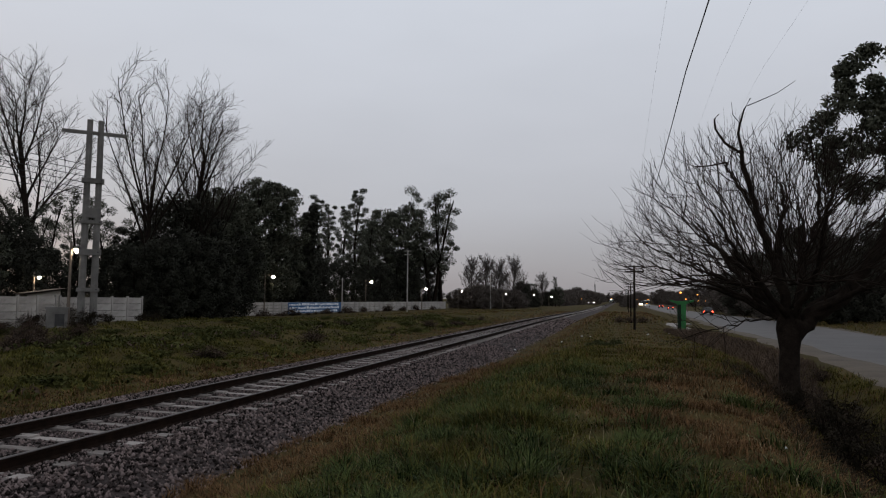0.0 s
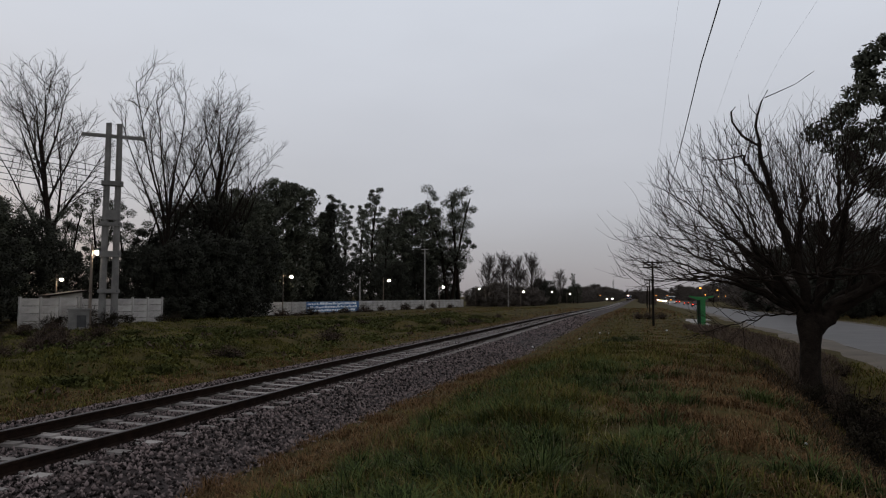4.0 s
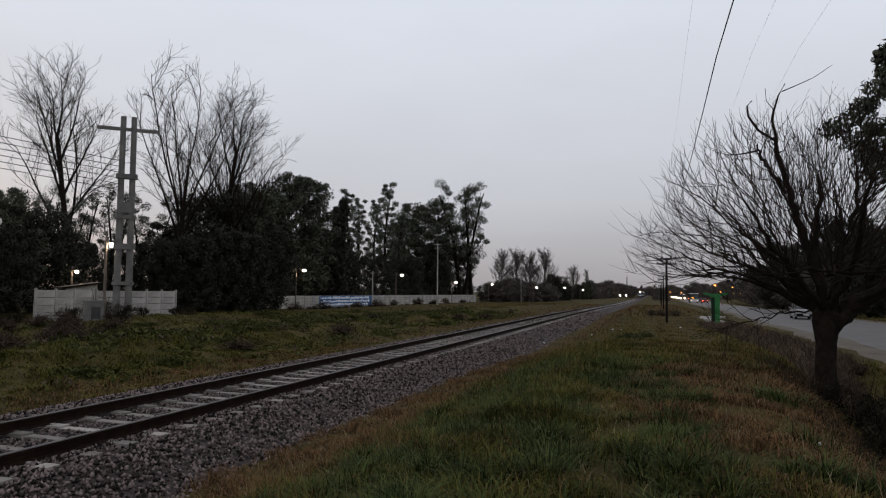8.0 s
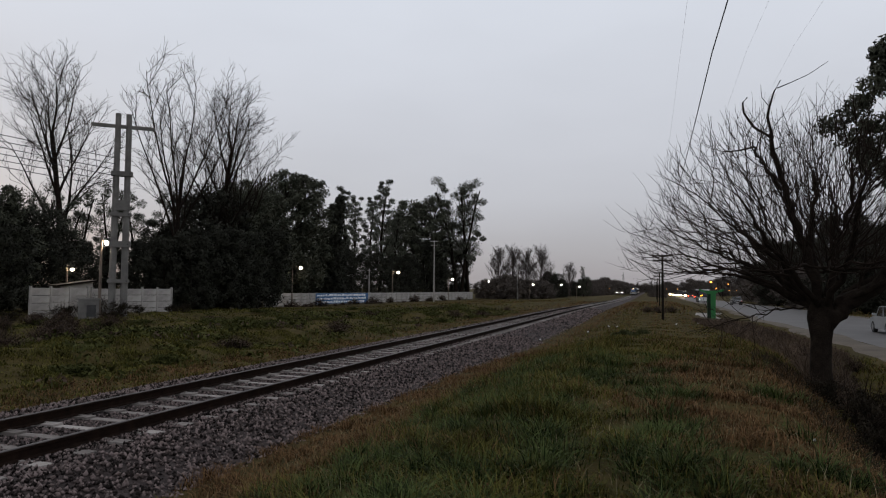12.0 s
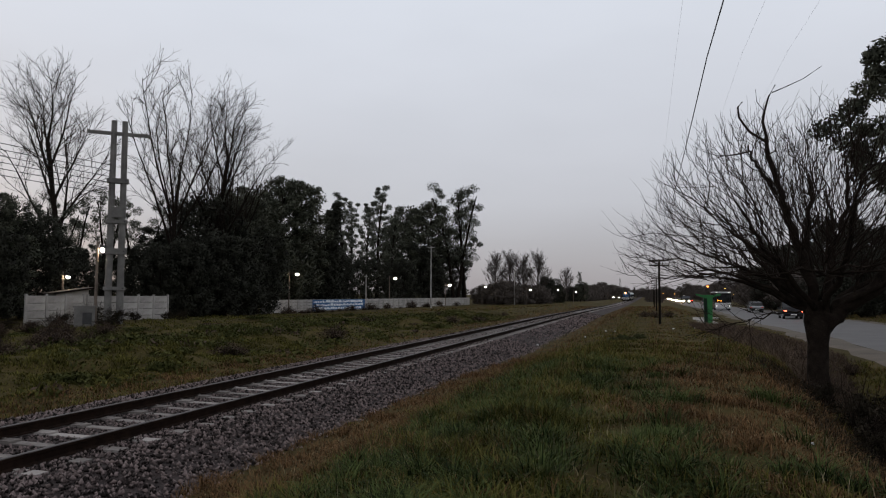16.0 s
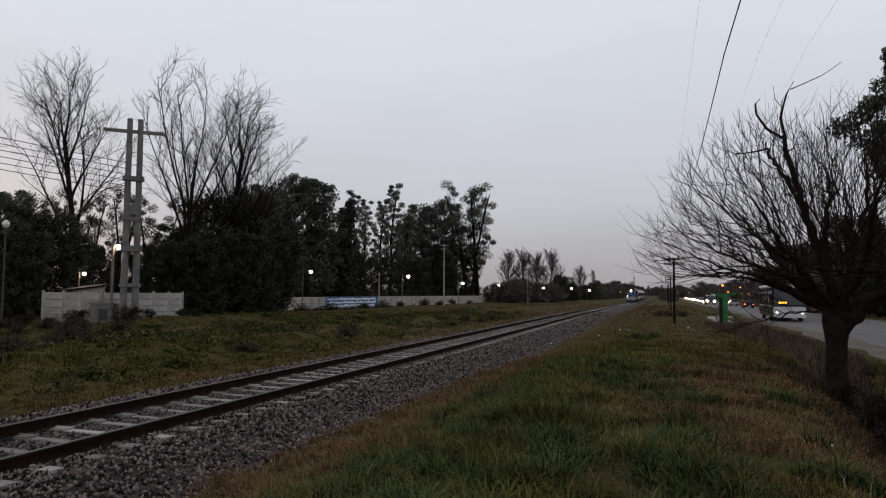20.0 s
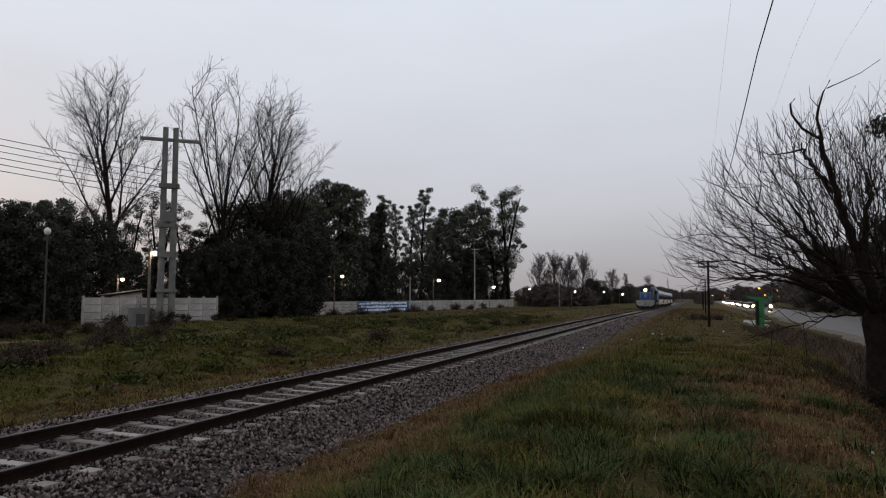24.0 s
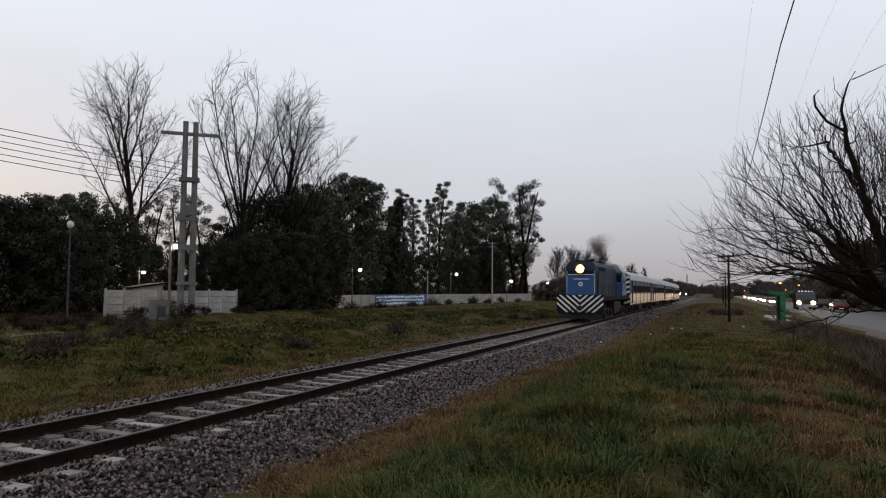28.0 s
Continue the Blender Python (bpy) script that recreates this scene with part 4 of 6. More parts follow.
broad_a = leafy_tree("evergreen_tree", "broad dark evergreen tree with dense leaves", 7, 17, 4.6, 2.0, 84, 1.35, 230, 0.19, M["leaf_dark"], "round", 1)
broad_b = leafy_tree("evergreen_tree", "dense dark evergreen tree in a wood", 9, 14, 5.4, 0.6, 95, 1.5, 220, 0.21, M["leaf_hedge"], "round", 2)
cyp = leafy_tree("cypress", "narrow dark green cypress", 11, 18, 1.9, 0.4, 110, 0.8, 90, 0.24, M["leaf_hedge"], "spire", 1)
bare_a = tall_bare_tree(13, 24, 1.25, M["twig"], label="tall leafless tree with a rounded open crown", oval=True, limbs=10)
bare_b = tall_bare_tree(17, 24, 0.9, M["twig"])
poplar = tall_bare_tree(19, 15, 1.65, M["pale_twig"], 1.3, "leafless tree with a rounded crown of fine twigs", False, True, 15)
winter_scrub = leafy_tree("shrub", "tangled grey-brown winter scrub beside the railway", 27, 4.6, 3.4, 0.1, 60, 1.1, 170, 0.15, M["leaf_winter_haze"], "round", 3)
scrub = leafy_tree("shrub", "tangled dark scrub beside the railway", 23, 4.2, 2.6, 0.2, 60, 0.8, 70, 0.2, M["leaf_hedge"], "round", 3)

put(broad_a, -56.4, 88.6, 1.04, 55)
put(cyp, -53.2, 109.8, 1.03, 232)
put(euc_b, -62.7, 136.3, 1.06, 51)
put(euc_a, -50.6, 184.0, 1.31, 8)
put(broad_b, -58.8, 105.7, 0.90, 68)
put(bare_a, -46.9, 66.6, 1.0, 0)
put(bare_b, -47.6, 60.5, 1.06, 129)
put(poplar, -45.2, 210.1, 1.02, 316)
put(scrub, -72, 262, 1.2, 0)
WOODS = [
    (broad_a, -54.8, 95.4, 1.20, 180), (broad_a, -54.2, 99.8, 1.19, 187), (broad_a, -52.1, 85.4, 0.93, 165), (cyp, -54.5, 115.8, 1.00, 48),
    (euc_b, -64.6, 146.4, 1.04, 314), (euc_b, -58.0, 144.8, 1.18, 203), (euc_b, -64.2, 153.1, 1.08, 193), (euc_b, -60.6, 161.0, 0.95, 226),
    (broad_a, -62.3, 179.5, 1.55, 324), (broad_a, -57.9, 181.0, 1.58, 174), (broad_a, -62.0, 169.0, 1.21, 40), (euc_a, -48.8, 187.5, 1.28, 286),
    (broad_b, -57.8, 112.0, 0.97, 53), (broad_b, -56.7, 119.2, 0.80, 51), (broad_b, -58.1, 132.9, 0.72, 140), (broad_b, -57.9, 144.9, 0.70, 203),
    (broad_b, -57.9, 159.8, 0.76, 305), (broad_b, -57.0, 175.0, 1.10, 47), (broad_b, -55.1, 190.2, 1.11, 149), (broad_b, -48.6, 63.5, 0.68, 344),
    (broad_b, -48.0, 66.5, 0.92, 290), (broad_a, -48.2, 71.2, 0.80, 262), (broad_a, -49.7, 77.4, 0.89, 211), (broad_b, -43.9, 59.6, 0.54, 67),
    (broad_b, -43.3, 62.5, 0.58, 13), (broad_b, -43.7, 67.0, 0.60, 324), (broad_b, -47.3, 76.6, 0.71, 332), (broad_b, -46.0, 58.0, 0.51, 77),
    (broad_a, -46.8, 40.7, 0.54, 86), (broad_b, -47.3, 43.2, 0.58, 46), (broad_b, -49.2, 47.0, 0.49, 350), (broad_a, -45.3, 36.3, 0.51, 264),
    (broad_b, -45.2, 33.1, 0.58, 38), (broad_a, -44.9, 30.0, 0.44, 102), (broad_b, -42.8, 36.1, 0.42, 158), (broad_b, -53.2, 54.3, 0.45, 98),
    (broad_b, -51.3, 61.4, 0.52, 270), (broad_b, -56.4, 62.3, 0.45, 262), (bare_b, -45.2, 67.5, 0.80, 154),
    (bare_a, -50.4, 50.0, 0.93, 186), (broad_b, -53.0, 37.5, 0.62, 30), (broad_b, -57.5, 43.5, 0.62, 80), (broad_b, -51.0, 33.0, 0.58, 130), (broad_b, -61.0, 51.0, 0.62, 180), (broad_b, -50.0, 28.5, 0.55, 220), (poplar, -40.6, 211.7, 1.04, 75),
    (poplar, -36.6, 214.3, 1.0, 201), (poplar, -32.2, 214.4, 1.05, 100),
    (poplar, -32.3, 298.3, 0.92, 160), (broad_a, -28.4, 298.6, 0.42, 272), (euc_b, -27.3, 300.8, 0.56, 314), (broad_a, -25.9, 302.9, 0.50, 356),
    (broad_b, -30.4, 298.5, 0.42, 230), (winter_scrub, -30.5, 418.9, 1.69, 115), (winter_scrub, -25.6, 429.2, 1.61, 234), (winter_scrub, -20.7, 439.5, 1.77, 346),
    (winter_scrub, -15.7, 459.7, 1.59, 105), (broad_b, -33.4, 237.7, 0.62, 240), (broad_b, -32.5, 247.9, 0.59, 324), (broad_b, -30.5, 253.2, 0.47, 55),
    (winter_scrub, -46.4, 199.7, 1.11, 190), (winter_scrub, -43.4, 205.5, 1.23, 5), (winter_scrub, -39.6, 208.3, 1.17, 180), (winter_scrub, -35.8, 211.0, 1.26, 355),
    (winter_scrub, -31.8, 213.6, 1.17, 170), (winter_scrub, -38.3, 297.6, 1.23, 345), (winter_scrub, -34.5, 318.1, 1.17, 160), (winter_scrub, -30.0, 338.7, 1.11, 335),
]
for proto, x, y, s, turn in WOODS:
    place(proto, x, y, s, turn)
rnd = random.Random(8)
for k in range(30):  # low scrub along the far line side
    y = 198 + k * 13
    place(winter_scrub, -47 + 0.045 * y + rnd.uniform(-4, 4), y, rnd.uniform(0.8, 1.4), rnd.uniform(0, 360))
for k in range(22):
    x = -75 + k * 9 + rnd.uniform(-8, 8)
    if abs(x + 8.3) < 17 or 10 < x < 30:
        continue
    place(broad_b if k % 5 == 0 else winter_scrub, x, 520 + rnd.uniform(0, 160), rnd.uniform(0.6, 0.9) * (1 if k % 5 == 0 else 2.8), rnd.uniform(0, 360))
# across the road
put_right = [
    (broad_a, 24, 66, 0.5, 100), (broad_b, 20, 84, 0.75, 0), (winter_scrub, 21, 104, 1.26, 60), (poplar, 22, 124, 0.60, 120), (winter_scrub, 24, 146, 1.53, 180),
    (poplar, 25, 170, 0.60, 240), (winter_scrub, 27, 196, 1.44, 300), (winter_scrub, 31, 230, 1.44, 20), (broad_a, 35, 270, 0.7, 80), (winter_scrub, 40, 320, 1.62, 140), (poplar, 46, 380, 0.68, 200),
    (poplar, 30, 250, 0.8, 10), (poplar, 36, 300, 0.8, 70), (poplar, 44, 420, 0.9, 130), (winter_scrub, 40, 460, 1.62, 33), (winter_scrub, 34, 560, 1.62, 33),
    (broad_b, 31, 52, 0.45, 250), (broad_b, 32, 74, 0.6, 300),
]
for proto, x, y, s, turn in put_right:
    place(proto, x, y, s, turn)

near_evergreen = leafy_tree("evergreen_tree", "ragged dark evergreen tree across the road", 31, 17.2, 6.6, 9.0, 80, 1.0, 520, 0.14, M["leaf_dark"], "round", 2)
put(near_evergreen, 16.1, 41, 0.9, 10)

# open-crowned trees behind the near wall
for x, y, s, turn in ((-57.0, 57.5, 0.50, 15), (-56.5, 61.5, 0.52, 110), (-53.0, 63.0, 0.52, 200), (-60.0, 54.5, 0.46, 290), (-50.5, 49.0, 0.40, 60)):
    place(euc_a, x, y, s, turn, label="open-crowned dark tree behind a wall")
rnd = random.Random(15)
for k in range(34):  # the far tree line on both sides of the railway
    y = rnd.uniform(430, 640)
    x = -95 + k * 5.6
    if abs(x + 8.3) < 15 or 8 < x < 27:
        continue
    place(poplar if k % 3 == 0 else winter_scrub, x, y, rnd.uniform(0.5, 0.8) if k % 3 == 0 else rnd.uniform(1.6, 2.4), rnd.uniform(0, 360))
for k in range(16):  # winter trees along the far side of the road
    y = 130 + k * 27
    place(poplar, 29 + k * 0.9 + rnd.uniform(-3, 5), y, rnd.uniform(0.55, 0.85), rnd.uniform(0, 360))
for k in range(14):
    y = 260 + k * 24
    place(winter_scrub, 2.0 + rnd.uniform(-1, 3), y, rnd.uniform(0.35, 0.6), rnd.uniform(0, 360))
put(winter_scrub, -44.5, 199, 1.1)
for k in range(20):  # hazy growth where the line runs out of sight
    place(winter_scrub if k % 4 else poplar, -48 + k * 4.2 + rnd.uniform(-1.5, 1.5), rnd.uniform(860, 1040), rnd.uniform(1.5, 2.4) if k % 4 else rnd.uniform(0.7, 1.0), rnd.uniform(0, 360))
for k in range(46):  # continuous hazy tree line at the end of the road
    y = rnd.uniform(380, 700)
    x = (-8.3 + rnd.choice((-1, 1)) * rnd.uniform(13, 24)) if k < 14 else rnd.uniform(30, 90)
    place(winter_scrub, x, max(y, 500) if k < 14 else y, rnd.uniform(1.0, 1.9), rnd.uniform(0, 360))
for x, y, s, turn in ((21.9, 124, 0.82, 200), (24.6, 110, 0.74, 40), (24.6, 92, 0.52, 100), (27.5, 82, 0.52, 160), (29.5, 120, 0.70, 10), (22, 72, 0.45, 20), (27, 84, 0.55, 70), (33, 92, 0.8, 130), (25, 97, 0.55, 190), (39, 100, 1.05, 250), (31, 110, 0.65, 310), (45, 118, 1.1, 15), (37, 122, 1.0, 80)):
    place(broad_b, x, y + 12, s, turn, label="dense dark evergreen tree across the road")

# ---------------------------------------------------------------- walls


def panel_wall(name, x0, y0, x1, y1, base, top, bays, label):
    """A precast wall: posts with stacked slabs between them."""
    L = math.hypot(x1 - x0, y1 - y0)
    w = thing(name, label, "wall", kind="structure", at=pose(x0, y0, base, 0, 0, math.degrees(math.atan2(y1 - y0, x1 - x0))))
    bay = L / bays
    h = top - base
    post = Mesher().prism([(-0.06, -0.07), (0.06, -0.07), (0.06, 0.07), (-0.06, 0.07)], -0.3, h + 0.10, "z").mesh("post")
    post.materials.append(M["concrete"])
    rows = 4
    slab = Mesher().box(0.065, bay - 0.065, -0.022, 0.022, 0.012, h / rows - 0.012, 0.006).mesh("slab")
    slab.materials.append(M["concrete"])
    for k in range(bays + 1):
        o = part("post", post, None, w)
        o.location = (k * bay, 0, 0)
    rr = random.Random(bays)
    for k in range(bays):
        for r in range(rows):
            o = part("slab", slab, None, w)
            o.location = (k * bay, rr.uniform(-0.008, 0.008), r * h / rows)
    return w


panel_wall("wall_1", -36.8, 33.9, -36.35, 38.0, 0.32, 2.25, 3, "weathered precast concrete panel wall")
panel_wall("wall_2", -36.3, 38.3, -35.7, 45.7, 0.32, 2.22, 5, "weathered precast concrete panel wall with weeds")
panel_wall("wall_3", -52.72, 87.5, -46.8, 185.0, -0.45, 1.5, 40, "long pale precast concrete panel wall")


def mural():
    """Painted blue and white lettering on the long wall, not readable."""
    rr = random.Random(2)
    a = math.atan2(185.0 - 89.5, -46.8 + 52.6)
    m = thing("wall_mural", "unreadable blue and white painted lettering on the wall", "mural", at=pose(-52.6 + 0.06, 89.5, -0.45, 0, 0, math.degrees(a)) @ pose(12.0, -0.06, 0))
    ln = 19.0
    part("background", Mesher().box(0, ln, -0.006, 0.0, 0.15, 1.9), M["mural_blue"], m, "faded blue paint")
    for row in range(3):
        x = 0.4
        while x < ln - 1.5:
            w = rr.uniform(0.22, 0.8)
            z = 0.27 + row * 0.56 + rr.uniform(-0.04, 0.04)
            part("letter_bar", Mesher().box(x, x + w, -0.014, -0.006, z, z + rr.uniform(0.22, 0.42)), M["mural_white"], m)
            x += w + rr.uniform(0.1, 0.26)
    return m


mural()

# ---------------------------------------------------------------- poles and lamps


def street_lamp(x, y, h, arm=(0.9, 0), lit="lamp_cool", label="", z=None, pole="lamp_pole", size=0.2):
    zz = float(height(x, y)) if z is None else z - float(drop(y))
    l = thing("street_lamp", label or "lit street lamp on a slim pole", "street lamp", group="street lamps", at=pose(x, y, zz))
    part("pole", Mesher().tube([(0, 0, -0.3), (0, 0, h * 0.5), (0, 0, h + 0.35)], [0.10, 0.085, 0.07] if lit != "litter" else [0.07, 0.055, 0.05], 8), M[pole], l)
    ax, ay = arm
    if lit == "litter":
        part("globe", Mesher().tube([(0, 0, h + 0.3), (0, 0, h + 0.38), (0, 0, h + 0.52), (0, 0, h + 0.68), (0, 0, h + 0.76)], [0.07, 0.16, 0.21, 0.17, 0.05], 14), M["white"], l, "unlit white globe")
        return l
    part("arm", Mesher().tube([(0, 0, h - 0.1), (ax * 0.6, ay * 0.6, h + 0.12), (ax, ay, h + 0.12)], [0.03, 0.028, 0.025], 6), M[pole], l)
    head = Mesher().tube([(ax, ay, h + 0.16), (ax, ay, h + 0.08), (ax, ay, h - 0.02)], [0.07, size * 0.9, size], 12)
    part("hood", head, M["iron"], l)
    part("bulb", Mesher().tube([(ax, ay, h - 0.02), (ax, ay, h - 0.02 - size * 0.7), (ax, ay, h - 0.02 - size * 1.25)], [size * 0.85, size * 0.9, size * 0.35], 12), M[lit], l, "glowing lamp")
    return l


def mv_pole(x, y, h, arms, label, material="concrete", z=None):
    zz = float(height(x, y)) if z is None else z
    p = thing("utility_pole", label, "utility pole", at=pose(x, y, zz))
    part("pole", Mesher().tube([(0, 0, -0.4), (0, 0, h)], [0.17, 0.10] if material == "concrete" else [0.10, 0.075], 10), M[material], p)
    for ah, half, turn in arms:
        c, s = math.cos(turn) * half, math.sin(turn) * half
        a = part("crossarm", Mesher().tube([(-c, -s, ah), (c, s, ah)], [0.055, 0.055], 4), M[material], p)
        for f in (-0.92, -0.4, 0.4, 0.92):
            part("insulator", Mesher().tube([(c * f, s * f, ah + 0.04), (c * f, s * f, ah + 0.12), (c * f, s * f, ah + 0.2)], [0.02, 0.045, 0.03], 6), M["iron"], a)
    return p


street_lamp(-32.1, 34.5, 4.75, (0.3, 0.15), label="lit street lamp beside a concrete wall", size=0.20)
street_lamp(-50.5, 91.5, 5.95, (1.1, 0.4), size=0.27)
street_lamp(-50.9, 134, 6.15, (1.1, 0.4), size=0.32)
street_lamp(-46.3, 159.5, 5.2, (1.0, 0.3), "lamp_far", size=0.33)
# the last two, 1.6 m high, stand in for headlights of crossing cars
for x, y, h in ((-44.9, 192, 5.2), (-34.0, 203, 4.5), (-31.2, 248, 4.8), (-25.0, 249, 4.1), (-29.5, 330, 3.9), (-32.1, 399, 4.1), (-19.0, 400, 1.6), (-16.6, 420, 1.6)):
    street_lamp(x, y, h, (1.0, 0.3), "lamp_far", "far white light beside the railway", size=0.16 + y * 0.0005)

# concrete pole by the line, thin poles, telegraph line
mv_pole(-44.7, 142.8, 13.2, [(12.9, 0.9, 0.3), (12.1, 0.7, 0.3)], "tall pale concrete utility pole with short crossarms")
mv_pole(-51.5, 123, 6.6, [(6.2, 0.35, 0.2)], "thin grey utility pole behind a wall")
mv_pole(-36.5, 197, 9.6, [(8.7, 0.6, 0.2)], "pale concrete utility pole beside the railway")
mv_pole(-34.4, 260, 10.0, [(8.7, 0.6, 0.2)], "pale concrete utility pole beside the railway")
mv_pole(0.95, 57.0, 5.10, [(5.0, 0.75, 0.0), (4.6, 0.75, 0.0)], "dark wooden telegraph pole with two crossarms", "wood_pole")
mv_pole(1.40, 112.0, 5.2, [(5.0, 0.75, 0.0), (4.6, 0.75, 0.0)], "dark wooden telegraph pole with two crossarms", "wood_pole")
mv_pole(1.65, 168.0, 5.2, [(5.0, 0.75, 0.0), (4.6, 0.75, 0.0)], "dark wooden telegraph pole with two crossarms", "wood_pole")
mv_pole(1.90, 224.0, 5.4, [(5.0, 0.75, 0.0), (4.6, 0.75, 0.0)], "dark wooden telegraph pole with two crossarms", "wood_pole")
street_lamp(-37.4, 31.6, 5.35, (0.1, -0.05), "litter", "unlit street lamp on a slim dark pole", size=0.2, pole="iron")
street_lamp(-44.5, 44.3, 3.35, (0.4, 0.1), label="lit lamp behind a concrete wall", size=0.15)
street_lamp(20.5, 250, 6.0, (-0.8, 0), "lamp_orange", "orange glowing street lamp beside the road", size=0.38, z=0.2)
for x, y in ((-23.2, 380), (-21.3, 400), (6.8, 300), (10.5, 280), (16.6, 190), (32, 285), (36, 350)):
    street_lamp(x, y, 3.2 + 0.4 * (x % 1), (-0.4, 0), "lamp_orange", "small far orange light", size=0.17, z=0.2)
for y, x in ((330, 34), (520, 12)):
    street_lamp(x, y, 6.0, (-0.8, 0), "lamp_orange", "far glowing street lamp beside the road", size=0.3, z=0.2)


def radio_mast(x, y, h):
    """A slim lattice mast far down the line."""
    t = thing("radio_mast", "slim dark lattice mast above far trees", "mast", at=pose(x, y, float(height(x, y))))
    for a in range(3):
        c, d = math.cos(a * 2.094), math.sin(a * 2.094)
        part("leg", Mesher().tube([(c * 0.9, d * 0.9, -0.3), (c * 0.5, d * 0.5, h)], [0.2, 0.16], 4), M["iron"], t)
    for k in range(12):
        z = h * (k + 1) / 13
        part("brace", Mesher().tube([(-0.7, 0.4, z), (0.7, -0.2, z + h / 26)], [0.08, 0.08], 4), M["iron"], t)
    part("antenna", Mesher().tube([(0, 0, h - 0.5), (0, 0, h + 2.2)], [0.12, 0.08], 5), M["iron"], t)
    return t


radio_mast(-21.5, 600, 16.0)


def double_pole(x, y):
    """Twin concrete poles tied by three collars, with a platform high up."""
    t = thing("twin_concrete_pole", "twin grey concrete pole tied by collars", "utility pole", at=pose(x, y, float(height(x, y)), 0, 0, 40))
    for s in (-0.34, 0.34):
        part("pole", Mesher().tube([(s, 0, -0.4), (s * 0.9, 0, 12.5)], [0.22, 0.17], 12), M["pole_concrete"], t)
    for z, hh in ((2.0, 0.22), (4.2, 0.36), (6.1, 0.22), (8.6, 0.28)):
        c = part("collar", Mesher().box(-0.62, 0.62, -0.28, 0.28, z, z + hh, 0.03), M["pole_concrete"], t, "cast concrete tie collar")
        part("bolt", Mesher().disc(0.45, -0.29, z + hh / 2, 0.04, 0.06, 8), M["iron"], c)
    part("bracket", Mesher().prism([(-0.5, 6.48), (0.5, 6.48), (0.35, 7.1), (-0.35, 7.1)], -0.2, 0.2), M["pole_concrete"], t)
    part("crossarm", Mesher().box(-1.8, 1.8, -0.1, 0.1, 11.6, 11.8), M["pole_concrete"], t)
    return t


double_pole(-31.3, 35.1)


def wire(name, pts, r, material, label):
    """A sagging cable through the given points."""
    out = []
    for a, b in zip(pts, pts[1:]):
        a, b = Vector(a), Vector(b)
        for k in range(14):
            u = k / 14
            p = a.lerp(b, u)
            p.z -= 0.012 * (a - b).length * 4 * u * (1 - u)
            out.append(p)
    out.append(Vector(pts[-1]))
    ob = part(name, Mesher().tube(out, [r] * len(out), 5), M[material])
    return tagged(ob, label, "cable", group="overhead cables")


wire("overhead_cable", [(1.2, -24, 7.2), (1.18, 14, 7.0), (0.55, 57.0, 5.25), (1.1, 112, 5.0)], 0.011, "wire", "black overhead cable along the telegraph line")
for xa, xb in ((0.55, 0.2), (1.75, 1.3), (2.55, 1.65)):
    wire("overhead_cable", [(xa - 0.1, -24, 7.2), (xa + 0.05, 14, 7.0), (xb, 57.0, 5.2), (xb + 0.55, 112, 4.95)], 0.0013, "wire_pale", "thin pale overhead telegraph wire")
for k in range(6):  # power lines over the left field
    wire("power_line", [(-62.6, -8.8, 16.0 + 0.36 * k), (-31.4, 34.6, 8.45 + 0.36 * k)], 0.022, "wire", "thin dark power line over a field")


def cabinet():
    """A squat concrete meter pillar in front of the wall."""
    t = thing("meter_pillar", "squat weathered concrete meter pillar", "meter box", at=pose(-32.4, 34.0, 0.3, 0, 0, 40))
    part("body", Mesher().box(-0.55, 0.55, -0.25, 0.25, -0.1, 1.25, 0.03), M["pole_concrete"], t)
    part("cap", Mesher().box(-0.62, 0.62, -0.3, 0.3, 1.254, 1.35, 0.02), M["pole_concrete"], t)
    part("door", Mesher().box(-0.1, 0.4, -0.265, -0.252, 0.25, 0.95), M["iron"], t, "dark metal door")
    return t


cabinet()


# ---------------------------------------------------------------- small buildings


def shed():
    """A low house behind the near wall; its roof looks over it."""
    t = thing("small_house", "low pale house with a sheet roof behind a wall", "house", at=pose(-43.4, 43.8, 0.1, 0, 0, 62))
    part("wall", Mesher().prism([(-1.15, 0), (1.15, 0), (1.15, 2.62), (-1.15, 2.28)], -1.0, 1.0), M["plaster"], t)
    part("roof", Mesher().prism([(-1.45, 2.24), (1.45, 2.67), (1.45, 2.76), (-1.45, 2.33)], -1.25, 1.25), M["roof_tile"], t, "sloping sheet roof")
    part("fascia", Mesher().prism([(-1.46, 2.2), (1.46, 2.63), (1.46, 2.75), (-1.46, 2.32)], -1.29, -1.255), M["wood_pole"], t)
    return t


shed()


